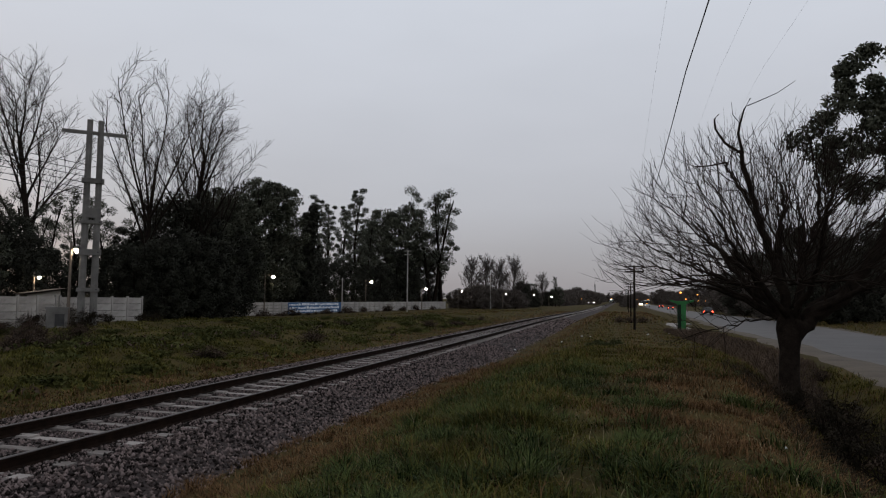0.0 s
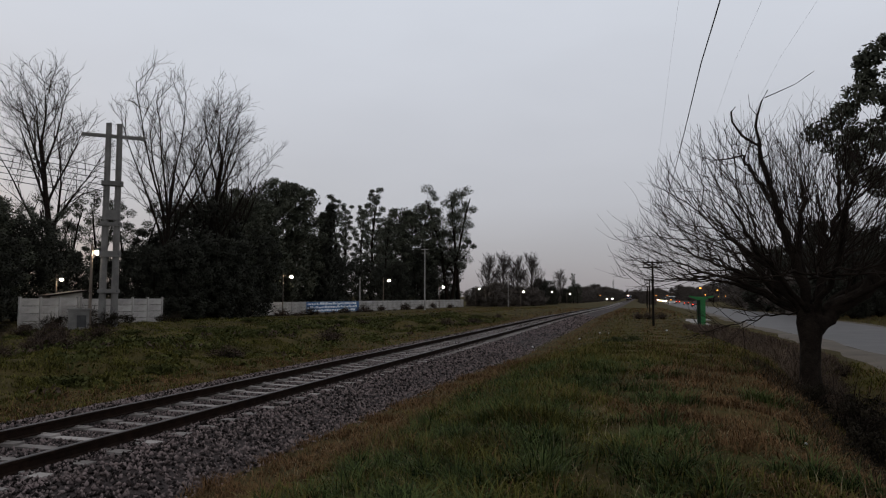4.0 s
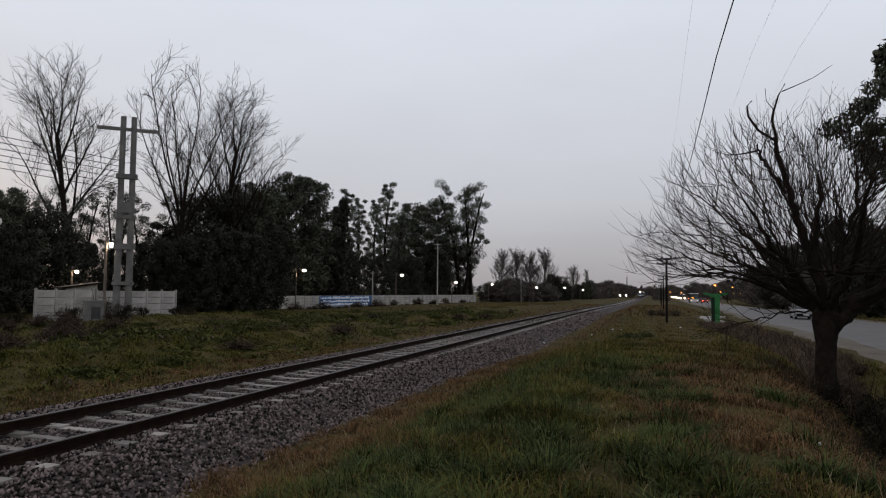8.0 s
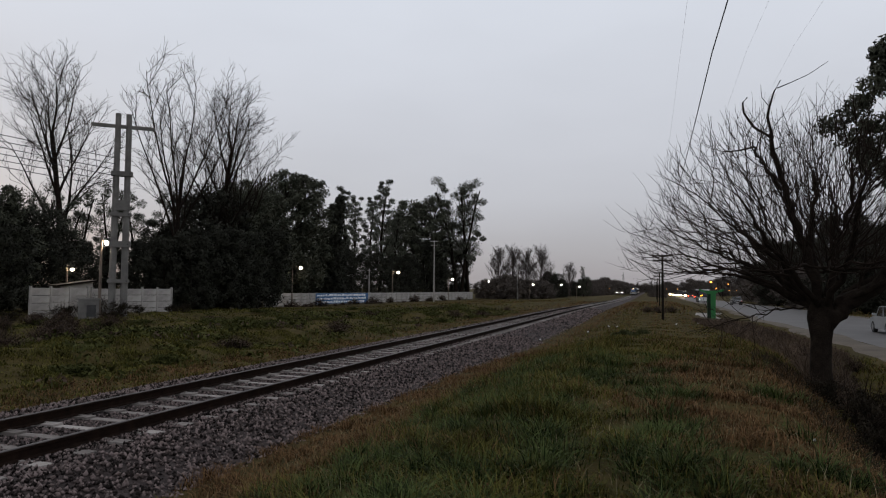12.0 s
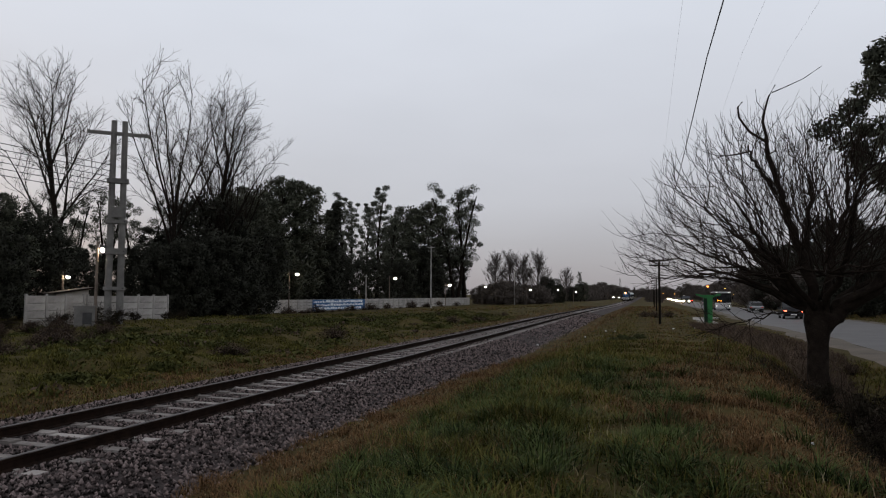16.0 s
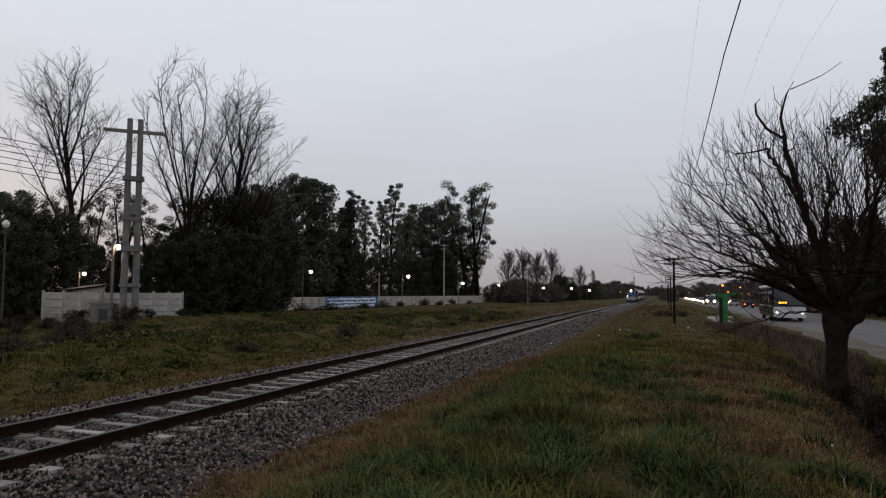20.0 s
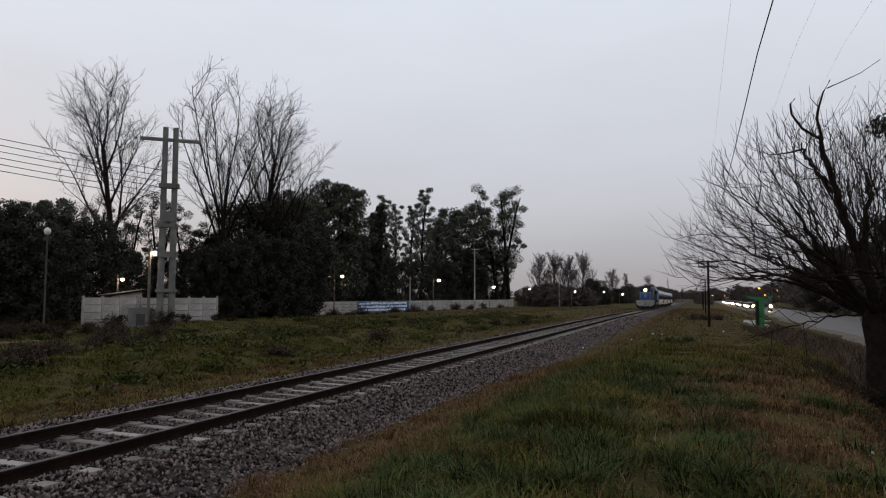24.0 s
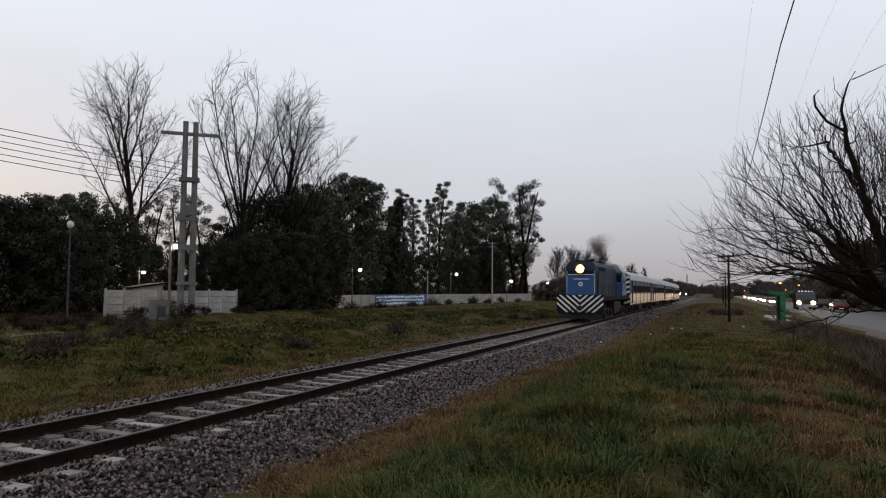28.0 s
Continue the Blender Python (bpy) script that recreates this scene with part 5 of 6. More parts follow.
def shelter():
    """Green concrete bus shelter: a back wall with two roof wings."""
    t = thing("bus_shelter", "green painted concrete bus shelter with raised roof wings", "bus shelter", at=pose(4.55, 57.6, 0.202, 0, 0, -4))
    part("back_wall", Mesher().prism([(-0.28, 0), (0.30, 0), (0.32, 1.9), (0.38, 2.25), (-0.36, 2.25), (-0.30, 1.9)], -0.1, 2.6), M["green_paint"], t)
    part("roof_wing", Mesher().prism([(-0.3, 2.02), (-0.3, 2.22), (-0.86, 2.36), (-0.90, 2.24)], -0.25, 2.8), M["green_paint"], t)
    part("roof_wing", Mesher().prism([(0.3, 2.02), (0.3, 2.22), (0.90, 2.36), (0.94, 2.24)], -0.25, 2.8), M["green_paint"], t)
    # two thin dark plates paint in the shade of a niche and a recess
    part("niche_panel", Mesher().box(-0.325, -0.305, 0.1, 2.4, 0.05, 1.85), M["green_shade"], t, "green side panel darkened as niche shade")
    part("front_recess", Mesher().box(-0.285, -0.05, -0.108, -0.101, 0.05, 1.98), M["green_shade"], t, "dark strip standing for a shaded recess")
    part("bench", Mesher().box(0.33, 0.75, 0.3, 2.2, 0.38, 0.46, 0.01), M["concrete"], t)
    return t


pad = Mesher().prism([(3.95, 55.4), (5.3, 55.4), (5.5, 60.0), (5.5, 74.5), (4.1, 74.5)], -0.2, 0.2, "z")
tagged(part("shelter_pad", pad, M["concrete"]), "pale concrete pad under a bus shelter", "pavement", kind="structure")
shelter()


def board_fence():
    f = thing("fence", "broken pale board fence under dark trees", "fence")
    rr = random.Random(9)
    for k in range(34):
        if rr.random() < 0.28:
            continue
        u = k / 33
        h = rr.uniform(0.7, 1.25)
        part("board", Mesher().box(-0.11, 0.11, -0.02, 0.02, -0.1, h, 0.01), M["plaster"], f).matrix_basis = pose(28.4 + 7.7 * u, 108.2 - 5.2 * u, 0.02, 0, rr.uniform(-4, 4), -20)
    for z in (0.35, 0.75):
        part("rail", Mesher().tube([(28.4, 108.2, z + 0.02), (36.1, 103.0, z + 0.02)], [0.03, 0.03], 4), M["wood_pole"], f)
    return f


board_fence()

# ---------------------------------------------------------------- bushes, weeds, litter


def bush(name, label, seed, h, rad, material, leaf, stems=26, clumps=26, per=60):
    rng = np.random.default_rng(seed)
    t = thing(name, label, "bush")
    st = [limb(rng, rng.normal(0, rad * 0.22, 3) * (1, 1, 0), (rng.normal(0, 0.7), rng.normal(0, 0.7), 1), h * rng.uniform(0.7, 1.25), 0.014, 0.004, 5, 0.16, 0.02) for _ in range(stems)]
    tagged(part("stems", tubes_mesh("stems", st, M["twig"], 3), None, t), kind="stuff")
    c = rng.normal(0, 1, (clumps, 3))
    c /= np.linalg.norm(c, axis=1, keepdims=True)
    c = c * rng.uniform(0.3, 1, (clumps, 1)) * np.array([rad, rad, h * 0.42]) + np.array([0, 0, h * 0.45])
    part("foliage", leaves_mesh("foliage", rng, c, rad * 0.3 * rng.uniform(0.7, 1.2, clumps), per, leaf, material), None, t)
    return t


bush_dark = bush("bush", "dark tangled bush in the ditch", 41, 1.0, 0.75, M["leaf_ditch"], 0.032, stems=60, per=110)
bush_brown = bush("bush", "brown dry bush on the ditch bank", 43, 0.95, 0.8, M["leaf_bush"], 0.04, stems=70, per=48)
bush_green = bush("bush", "low green weedy bush in a field", 45, 0.36, 0.9, M["leaf_weed"], 0.05, 10, 34, 90)
bush_weed = bush("bush", "dark leafy weeds in short grass", 47, 0.4, 0.9, M["leaf_dock"], 0.07, 14, 24, 44)
put(bush_weed, -0.6, 29.6, 0.36)
put(bush_dark, 3.9, 15.0, 1.0)
put(bush_brown, 5.2, 27.0, 1.0)
put(bush_green, -19.0, 24.0, 1.0)
rnd = random.Random(12)
for k in range(16):  # along the ditch
    y = 12.5 + k * 2.3
    proto = bush_dark if (rnd.random() < 0.3 and y < 16) else bush_brown
    place(proto, 3.5 + 0.75 * float(bulge(y)) + rnd.uniform(-0.3, 0.8), y, rnd.uniform(0.45, 0.8) * (1 if y < 26 else 0.7), rnd.uniform(0, 360))
for k in range(26):
    y = 20 + k * 1.2 + rnd.uniform(-0.6, 0.6)
    place(bush_brown, 3.4 + 0.75 * float(bulge(y)) + 1.7 * rnd.random() ** 1.3, y, rnd.uniform(0.35, 0.7), rnd.uniform(0, 360), flat=rnd.uniform(0.35, 0.6))
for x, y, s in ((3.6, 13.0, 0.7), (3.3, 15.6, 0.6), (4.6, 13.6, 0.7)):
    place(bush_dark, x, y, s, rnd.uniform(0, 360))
for k in range(80):  # weeds in the field beyond the track
    place(bush_green if rnd.random() < 0.93 else bush_brown, rnd.uniform(-31, -13.5), rnd.uniform(14, 75), rnd.uniform(0.5, 1.1), rnd.uniform(0, 360), label="low weedy bush in rough grass", flat=rnd.uniform(0.5, 0.8))
for x, y, s in ((-35.6, 35.4, 1.1), (-35.4, 37.6, 1.5), (-30.9, 34.9, 1.0), (-35.2, 41.5, 0.7), (-34.5, 44.2, 0.7), (-35.0, 46.4, 1.0)):
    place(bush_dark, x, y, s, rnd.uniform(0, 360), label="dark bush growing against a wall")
for x, y in ((-18.6, 15.1), (-19.6, 16.5), (-20.0, 17.4), (-21.4, 20.5), (-23.8, 23.6), (-21.2, 16.9), (-25.5, 25.2), (-26.8, 26.0), (-24.6, 24.6), (-23.0, 22.4), (-22.4, 23.8), (-28.4, 28.6), (-27.6, 30.2)):
    place(bush_brown, x, y, 0.85, rnd.uniform(0, 360), label="reddish brown bush in rough grass", flat=0.8)
for k in range(40):  # dark growth under the trees
    place(bush_brown if k % 3 else bush_dark, rnd.uniform(-37, -28), rnd.uniform(17, 34), rnd.uniform(0.5, 1.0), rnd.uniform(0, 360), label="dark low brush at the edge of a wood", flat=rnd.uniform(0.4, 0.8))
for k in range(9):  # the low wall of scrub at the foot of the long wall
    place(bush_brown, -50.5 + 0.06 * k * 9 + rnd.uniform(0, 1.5), 90 + k * 9 + rnd.uniform(-3, 3), rnd.uniform(1.0, 1.8), rnd.uniform(0, 360))
for x, y, s in ((0.9, 75.0, 1.3), (-0.3, 76.0, 0.9), (2.1, 75.5, 0.9)):
    place(bush_brown, x, y, s, rnd.uniform(0, 360), label="low brown clump of weeds in the grass", flat=0.8)
for x, y, s in ((-1.35, 29.4, 0.28), (-0.95, 29.9, 0.34), (-0.25, 30.6, 0.36), (-2.2, 24.0, 0.26)):
    place(bush_weed, x, y, s, rnd.uniform(0, 360), label="dark leafy weeds in the grass", flat=rnd.uniform(0.9, 1.5))
for k in range(44):  # reddish weeds along the foot of the long wall
    place(bush_brown, -48.9 + rnd.uniform(-0.3, 1.2) + 0.012 * k, 86 + k * 2.3 + rnd.uniform(-1, 1), rnd.uniform(0.3, 0.8), rnd.uniform(0, 360), label="dry brown weeds at the foot of a wall")


def blades(name, rng, X, Y, h, lean, material, label, w=0.006, seg=2, turn=None):
    """Bent grass blades rooted in the ground."""
    n = len(X)
    Z = height(X, Y) - 0.02
    a = rng.uniform(0, 2 * math.pi, n) if turn is None else turn
    dx, dy = np.cos(a), np.sin(a)
    wx, wy = -dy * w, dx * w
    L = h * rng.uniform(0.45, 1.25, n)
    ln = lean * rng.uniform(0.2, 1.3, n)
    lev = []
    for k in range(seg + 1):
        u = k / seg
        r = L * ln * u * u
        z = Z + L * (u - 0.35 * ln * u * u)
        f = 1 - u * 0.85
        lev.append(np.stack([X + dx * r - wx * f, Y + dy * r - wy * f, z], 1))
        lev.append(np.stack([X + dx * r + wx * f, Y + dy * r + wy * f, z], 1))
    V = np.stack(lev, 1).reshape(-1, 3)
    b = np.arange(n)[:, None] * (2 * (seg + 1))
    F = np.concatenate([b + np.array([[2 * k, 2 * k + 1, 2 * k + 3, 2 * k + 2]]) for k in range(seg)], 0)
    return tagged(new(name, raw_mesh(name, V, F, material)), label, "grass", kind="stuff")


def field(rng, n, x0, x1, y0, y1, power=1.0):
    """Points whose density falls off with distance along y."""
    X = rng.uniform(x0, x1, n)
    Y = y0 + (y1 - y0) * rng.uniform(0, 1, n) ** power
    return X, Y


def dryness(x, y):
    """Where the grass is dry: a band by the ballast and patches on the ditch side."""
    band = 1.15 * np.exp(-((x + 4.75 + 0.35 * wobble(x, y, 1.2, 6)) / 1.2) ** 2) + 0.55 * np.exp(-((x + 12.9) / 1.2) ** 2) - 0.5 * sm(13.2, 15.5, -x) * (1 - 0.7 * sm(60, 100, y))
    patch = sm(-0.9, 0.5, x + 0.5 * wobble(x, y, 0.9)) * sm(-0.3, 0.4, wobble(x, y, 0.55, 3.0) + 0.45) * (x - bulge(y) < 3.4) * (1 - 0.85 * sm(14, 21, y))
    return np.clip(band + 1.3 * patch + 0.22 + 0.2 * wobble(x, y, 1.6, 7) + 0.2 * sm(28, 55, y) + 0.3 * sm(75, 115, y), 0, 1)


def grasses():
    rng = np.random.default_rng(77)
    sets = [  # count, x range, y range, falloff, blade height, width
        (100000, -5.6, 7.4, 2.6, 11, 1.0, 0.125, 0.0075), (92000, -5.4, 7.9, 11, 26, 1.2, 0.14, 0.010), (56000, -5.4, 8.6, 26, 70, 1.3, 0.095, 0.011),
        (100000, -22, -11.75, 6, 30, 1.0, 0.11, 0.013), (110000, -46, -11.75, 14, 80, 1.1, 0.13, 0.022), (45000, -5.5, 7.4, -8, 2.6, 1.0, 0.115, 0.007), (26000, -30, -11.75, -8, 14, 1.0, 0.13, 0.016), (16000, -40, -11, 80, 180, 1.0, 0.2, 0.05),
        (26000, 16, 40, 25, 110, 1.0, 0.2, 0.022), (12000, -5, 6, 70, 180, 1.0, 0.16, 0.04)]
    for n, x0, x1, y0, y1, pw, h, w in sets:
        X, Y = field(rng, n, x0, x1, y0, y1, pw)
        tuft = wobble(X, Y, 3.1, 5.0) + 0.6 * wobble(X, Y, 6.3, 9.0)
        keep = (rng.uniform(-1.0, 1.0, n) < tuft + 0.55) & ~((X > 3.5) & (X < 8.2) & (Y > 54) & (Y < 75)) & ((X > -4) | (X < -11) | (X > -5.5 + 0.85 * sm(17, 30, Y) * (1 - 0.6 * sm(48, 75, Y)))) & ((X < road_near(Y) - 0.1 - 0.6 * sm(40, 70, Y) + 0.25 * np.sin(Y * 1.7)) | (X > road_far(Y) + 0.4 + 0.3 * np.sin(Y)))
        X, Y, tuft = X[keep], Y[keep], tuft[keep]
        dry = rng.uniform(0, 1, len(X)) < dryness(X, Y)
        hh = h * (1 + 0.75 * np.clip(tuft, -0.7, 1.2)) * np.where(np.abs(X + 2.6) < 1.6, 1.35, 1.0)
        blades("grass", rng, X[~dry], Y[~dry], hh[~dry], 1.15, M["grass"], "rough dark green grass on the railway bank", w)
        blades("dry_grass", rng, X[dry], Y[dry], hh[dry] * 0.9, 1.25, M["grass_dry"], "dry straw-brown grass on the railway bank", w * 0.9)


def tussocks():
    """Long arching tufts and pale straw stalks on the near bank."""
    rng = np.random.default_rng(78)
    n = 300
    cx = np.concatenate([rng.uniform(-3.5, -0.9, 205), rng.uniform(-0.9, 0.7, 75), rng.uniform(0.7, 2.4, 20)])
    cy = 3.2 + 15 * rng.uniform(0, 1, n) ** 1.3
    m = 130
    ox, oy = rng.normal(0, 0.11, n * m), rng.normal(0, 0.11, n * m)
    big = np.repeat(rng.uniform(0.6, 1.5, n), m)
    X, Y = np.repeat(cx, m) + ox * big, np.repeat(cy, m) + oy * big
    hh = np.repeat(rng.uniform(0.12, 0.29, n), m)
    turn = np.arctan2(oy, ox) + rng.normal(0, 0.5, n * m)
    blades("grass_tussocks", rng, X, Y, hh, 1.3, M["grass_tuft"], "arching dark green grass tussocks", 0.0072, 3, turn)
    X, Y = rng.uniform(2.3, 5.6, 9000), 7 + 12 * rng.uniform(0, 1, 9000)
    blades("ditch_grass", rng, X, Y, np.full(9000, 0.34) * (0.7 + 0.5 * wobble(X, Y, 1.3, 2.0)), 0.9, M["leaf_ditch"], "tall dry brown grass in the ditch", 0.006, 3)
    n = 40000
    Y = 17 + 37 * rng.uniform(0, 1, n)
    lo = 2.7 + 0.75 * bulge(Y) - 0.9 * sm(30, 50, Y)
    X = lo + (6.9 - lo) * rng.uniform(0, 1, n) ** 1.1
    keep = (wobble(X, Y, 1.1, 3.0) + 0.6 * wobble(X, Y, 2.9, 1.0) > rng.uniform(-1.3, 0.3, n)) & (X < 5.0 + 1.9 * sm(19, 30, Y))
    X, Y = X[keep], Y[keep]
    hh = (0.74 - 0.3 * sm(34, 50, Y)) * (0.75 + 0.45 * wobble(X, Y, 1.7, 5.0)) * (1 - 0.5 * sm(5.6, 6.9, X))
    blades("dry_brush", rng, X, Y, hh, 0.8, M["brush"], "thicket of grey-brown dry stalks in the ditch", 0.010, 3)
    X, Y = rng.uniform(-4.8, 2.4, 2400), 3.0 + 14 * rng.uniform(0, 1, 2400) ** 1.4
    blades("straw_stalks", rng, X, Y, np.full(2400, 0.19), 1.4, M["straw"], "pale dry straw stalks in the grass", 0.0036, 3)


def field_weeds():
    """Low leafy weeds matted over the hummocks beyond the track."""
    rng = np.random.default_rng(79)
    n = 1500
    X = np.where(rng.uniform(0, 1, n) < 0.7, rng.normal(-19.0, 3.0, n), rng.uniform(-34, -13, n))
    Y = 12 + 62 * rng.uniform(0, 1, n)
    keep = (wobble(X, Y, 0.9, 2.0) + 0.5 * wobble(X, Y, 2.7, 4.0) > -0.15) & (X < -12.6)
    X, Y = X[keep], Y[keep]
    c = np.stack([X, Y, height(X, Y) + 0.08], 1)
    for name, pick, m in (("weeds", rng.uniform(0, 1, len(c)) < 0.93, "leaf_weed"), ("dry_weeds", None, "leaf_bush")):
        pick = ~last if pick is None else pick
        last = pick
        o = new(name, leaves_mesh(name, rng, c[pick], rng.uniform(0.3, 0.85, pick.sum()), 38, 0.085, M[m], 0.36))
        tagged(o, "low leafy weeds matted over hummocks", "weeds", kind="stuff")


grasses()
tussocks()
field_weeds()


def litter():
    rr = random.Random(5)
    for x, y in ((1.75, 8.7), (-3.2, 38), (-2.4, 43), (-1.8, 41), (-5.0, 33), (2.9, 47), (1.5, 44), (-20, 52), (4.6, 9.5)):
        m = Mesher()
        a, b = rr.uniform(0.03, 0.06) * (0.35 if y < 12 else 1.3), rr.uniform(0.02, 0.05) * (0.4 if y < 12 else 1.0)
        m.prism([(-a, -b), (a, -b * 0.6), (a * 0.7, b), (-a * 0.8, b * 0.8)], 0.0, 0.018 if y < 12 else 0.05, "z", 0.5)
        o = part("litter", m, M["litter"])
        o.matrix_basis = pose(x, y, float(height(x, y)) + 0.03, rr.uniform(-15, 15), rr.uniform(-15, 15), rr.uniform(0, 360))
        tagged(o, "crumpled pale scrap of litter in the grass", "litter", group="litter")


litter()


def stones():
    """Loose ballast stones over the bed."""
    rng = np.random.default_rng(5)
    n = 86000
    Y = np.concatenate([2.5 + 30 * rng.uniform(0, 1, 62000) ** 1.5, rng.uniform(28, 85, 18000), 2.5 + 30 * rng.uniform(0, 1, 6000) ** 1.3])
    D = rng.uniform(-3.5, 3.05, n)
    heap = np.arange(n) >= 80000  # stones heaped over the sleepers beside the rails
    D[heap] = np.where(rng.uniform(0, 1, 6000) < 0.75, 1, -1) * rng.uniform(0.95, 1.13, 6000)
    inside = np.abs(np.mod(Y + 0.55 + PITCH / 2, PITCH) - PITCH / 2) < 0.13
    keep = heap | (~((np.abs(D) < 1.38) & inside & (rng.uniform(0, 1, n) < 0.93)) & ~(np.abs(np.abs(D) - 0.872) < 0.09))
    Y, D, heap = Y[keep], D[keep], heap[keep]
    n = len(Y)
    z = ballast_profile(D) - drop(Y) - np.where(np.abs(D) < 1.2, 0.035, 0.01) + np.where(heap, 0.035, 0)
    s = rng.uniform(0.013, 0.040, n) * (1 + sm(25, 70, Y)) * np.where(np.abs(D) < 1.2, 0.75, 1.0)
    X = TRACK_X + D * np.where(np.abs(D) > 1.2, shoulder(D, Y), 1.0)
    base = np.array([(1, 0, 0), (-1, 0, 0), (0, 1, 0), (0, -1, 0), (0, 0, 1), (0, 0, -1)], dtype=float)
    V = base[None] * rng.uniform(0.6, 1.3, (n, 6, 1)) + rng.normal(0, 0.18, (n, 6, 3))
    V = V * s[:, None, None] + np.stack([X, Y, z + s * 0.35], 1)[:, None]
    F = np.array([(0, 2, 4), (2, 1, 4), (1, 3, 4), (3, 0, 4), (2, 0, 5), (1, 2, 5), (3, 1, 5), (0, 3, 5)])
    F = (np.arange(n)[:, None, None] * 6 + F[None]).reshape(-1, 3)
    o = part("ballast_stones", raw_mesh("ballast_stones", V.reshape(-1, 3), F, M["stone"]), None, track_ob, "loose crushed stone")
    tagged(o, kind="stuff")
    kinds = []
    for k in range(6):
        w = base * rng.uniform(0.7, 1.25, (6, 1)) + rng.normal(0, 0.14, (6, 3))
        w = np.concatenate([w, (w[[0, 2, 1, 3]] + w[[2, 1, 3, 0]]) * 0.56 + np.array([0, 0, 0.18])])
        me = raw_mesh("ballast_stone", w, [(0, 6, 4), (6, 2, 4), (2, 7, 4), (7, 1, 4), (1, 8, 4), (8, 3, 4), (3, 9, 4), (9, 0, 4), (6, 0, 5), (2, 6, 5), (7, 2, 5), (1, 7, 5), (8, 1, 5), (3, 8, 5), (9, 3, 5), (0, 9, 5)], M["single_stone"])
        kinds.append(me)
    for k in range(280):  # the larger stones of the near shoulder
        d, y, r = rng.uniform(1.42, 2.75), 4.6 + 6.5 * rng.uniform() ** 1.2, rng.uniform(0.022, 0.045)
        o = part("ballast_stone", kinds[k % 6], None, track_ob)
        o.matrix_basis = pose(TRACK_X + d, y, float(ballast_profile(d)) + r * 0.5, rng.uniform(-25, 25), rng.uniform(-25, 25), rng.uniform(0, 360)) @ Matrix.Diagonal((r, r * rng.uniform(0.7, 1.2), r * rng.uniform(0.6, 0.9), 1))


stones()

# ---------------------------------------------------------------- things that move


def chevrons(parent, y):
    """White chevron bars on the black front plate, meeting at its middle."""
    for k in range(6):
        z0 = 0.62 + 0.36 * k - 0.85
        for s in (-1, 1):
            pts = []
            for x, lift in ((0.0, 0.0), (1.5, 1.5)):
                pts.append((x, z0 + lift * 0.86))
            lo, hi = 0.56, 1.70
            # clip the slanted bar to the plate
            a, b, w = pts[0], pts[1], 0.15
            m = (b[1] - a[1]) / (b[0] - a[0])
            xs = [0.0 + 0.0001, 1.52]
            poly = []
            for x in [xs[0] + (xs[1] - xs[0]) * i / 12 for i in range(13)]:
                poly.append((x, min(hi, max(lo, a[1] + m * x)), min(hi, max(lo, a[1] + m * x + w))))
            poly = [p for p in poly if p[2] - p[1] > 0.01]
            if len(poly) < 2:
                continue
            out = [(s * p[0], p[1]) for p in poly] + [(s * p[0], p[2]) for p in reversed(poly)]
            part("chevron_bar", Mesher().prism(out, y - 0.012, y), M["white"], parent)


def wheelset(parent, y, r, name="wheel"):
    for s in (-1, 1):
        part(name, Mesher().disc(s * 0.87, y, r, r, 0.13, 20, "x"), M["under"], parent)


def bogie(parent, y, wheels, r, half):
    b = part("bogie", Mesher().box(-1.22, -1.02, y - half, y + half, 0.35, 0.75, 0.04).box(1.02, 1.22, y - half, y + half, 0.35, 0.75, 0.04).box(-1.02, 1.02, y - 0.3, y + 0.3, 0.4, 0.8), M["under"], parent)
    for w in wheels:
        wheelset(b, y + w, r)
        for s in (-1, 1):
            part("axle_box", Mesher().box(s * 1.28 - 0.09, s * 1.28 + 0.09, y + w - 0.16, y + w + 0.16, 0.36, 0.66, 0.02), M["under"], b)
            part("spring", Mesher().tube([(s * 1.27, y + w + 0.35, 0.4), (s * 1.27, y + w + 0.35, 0.72)], [0.08, 0.08], 8), M["under"], b)
    return b


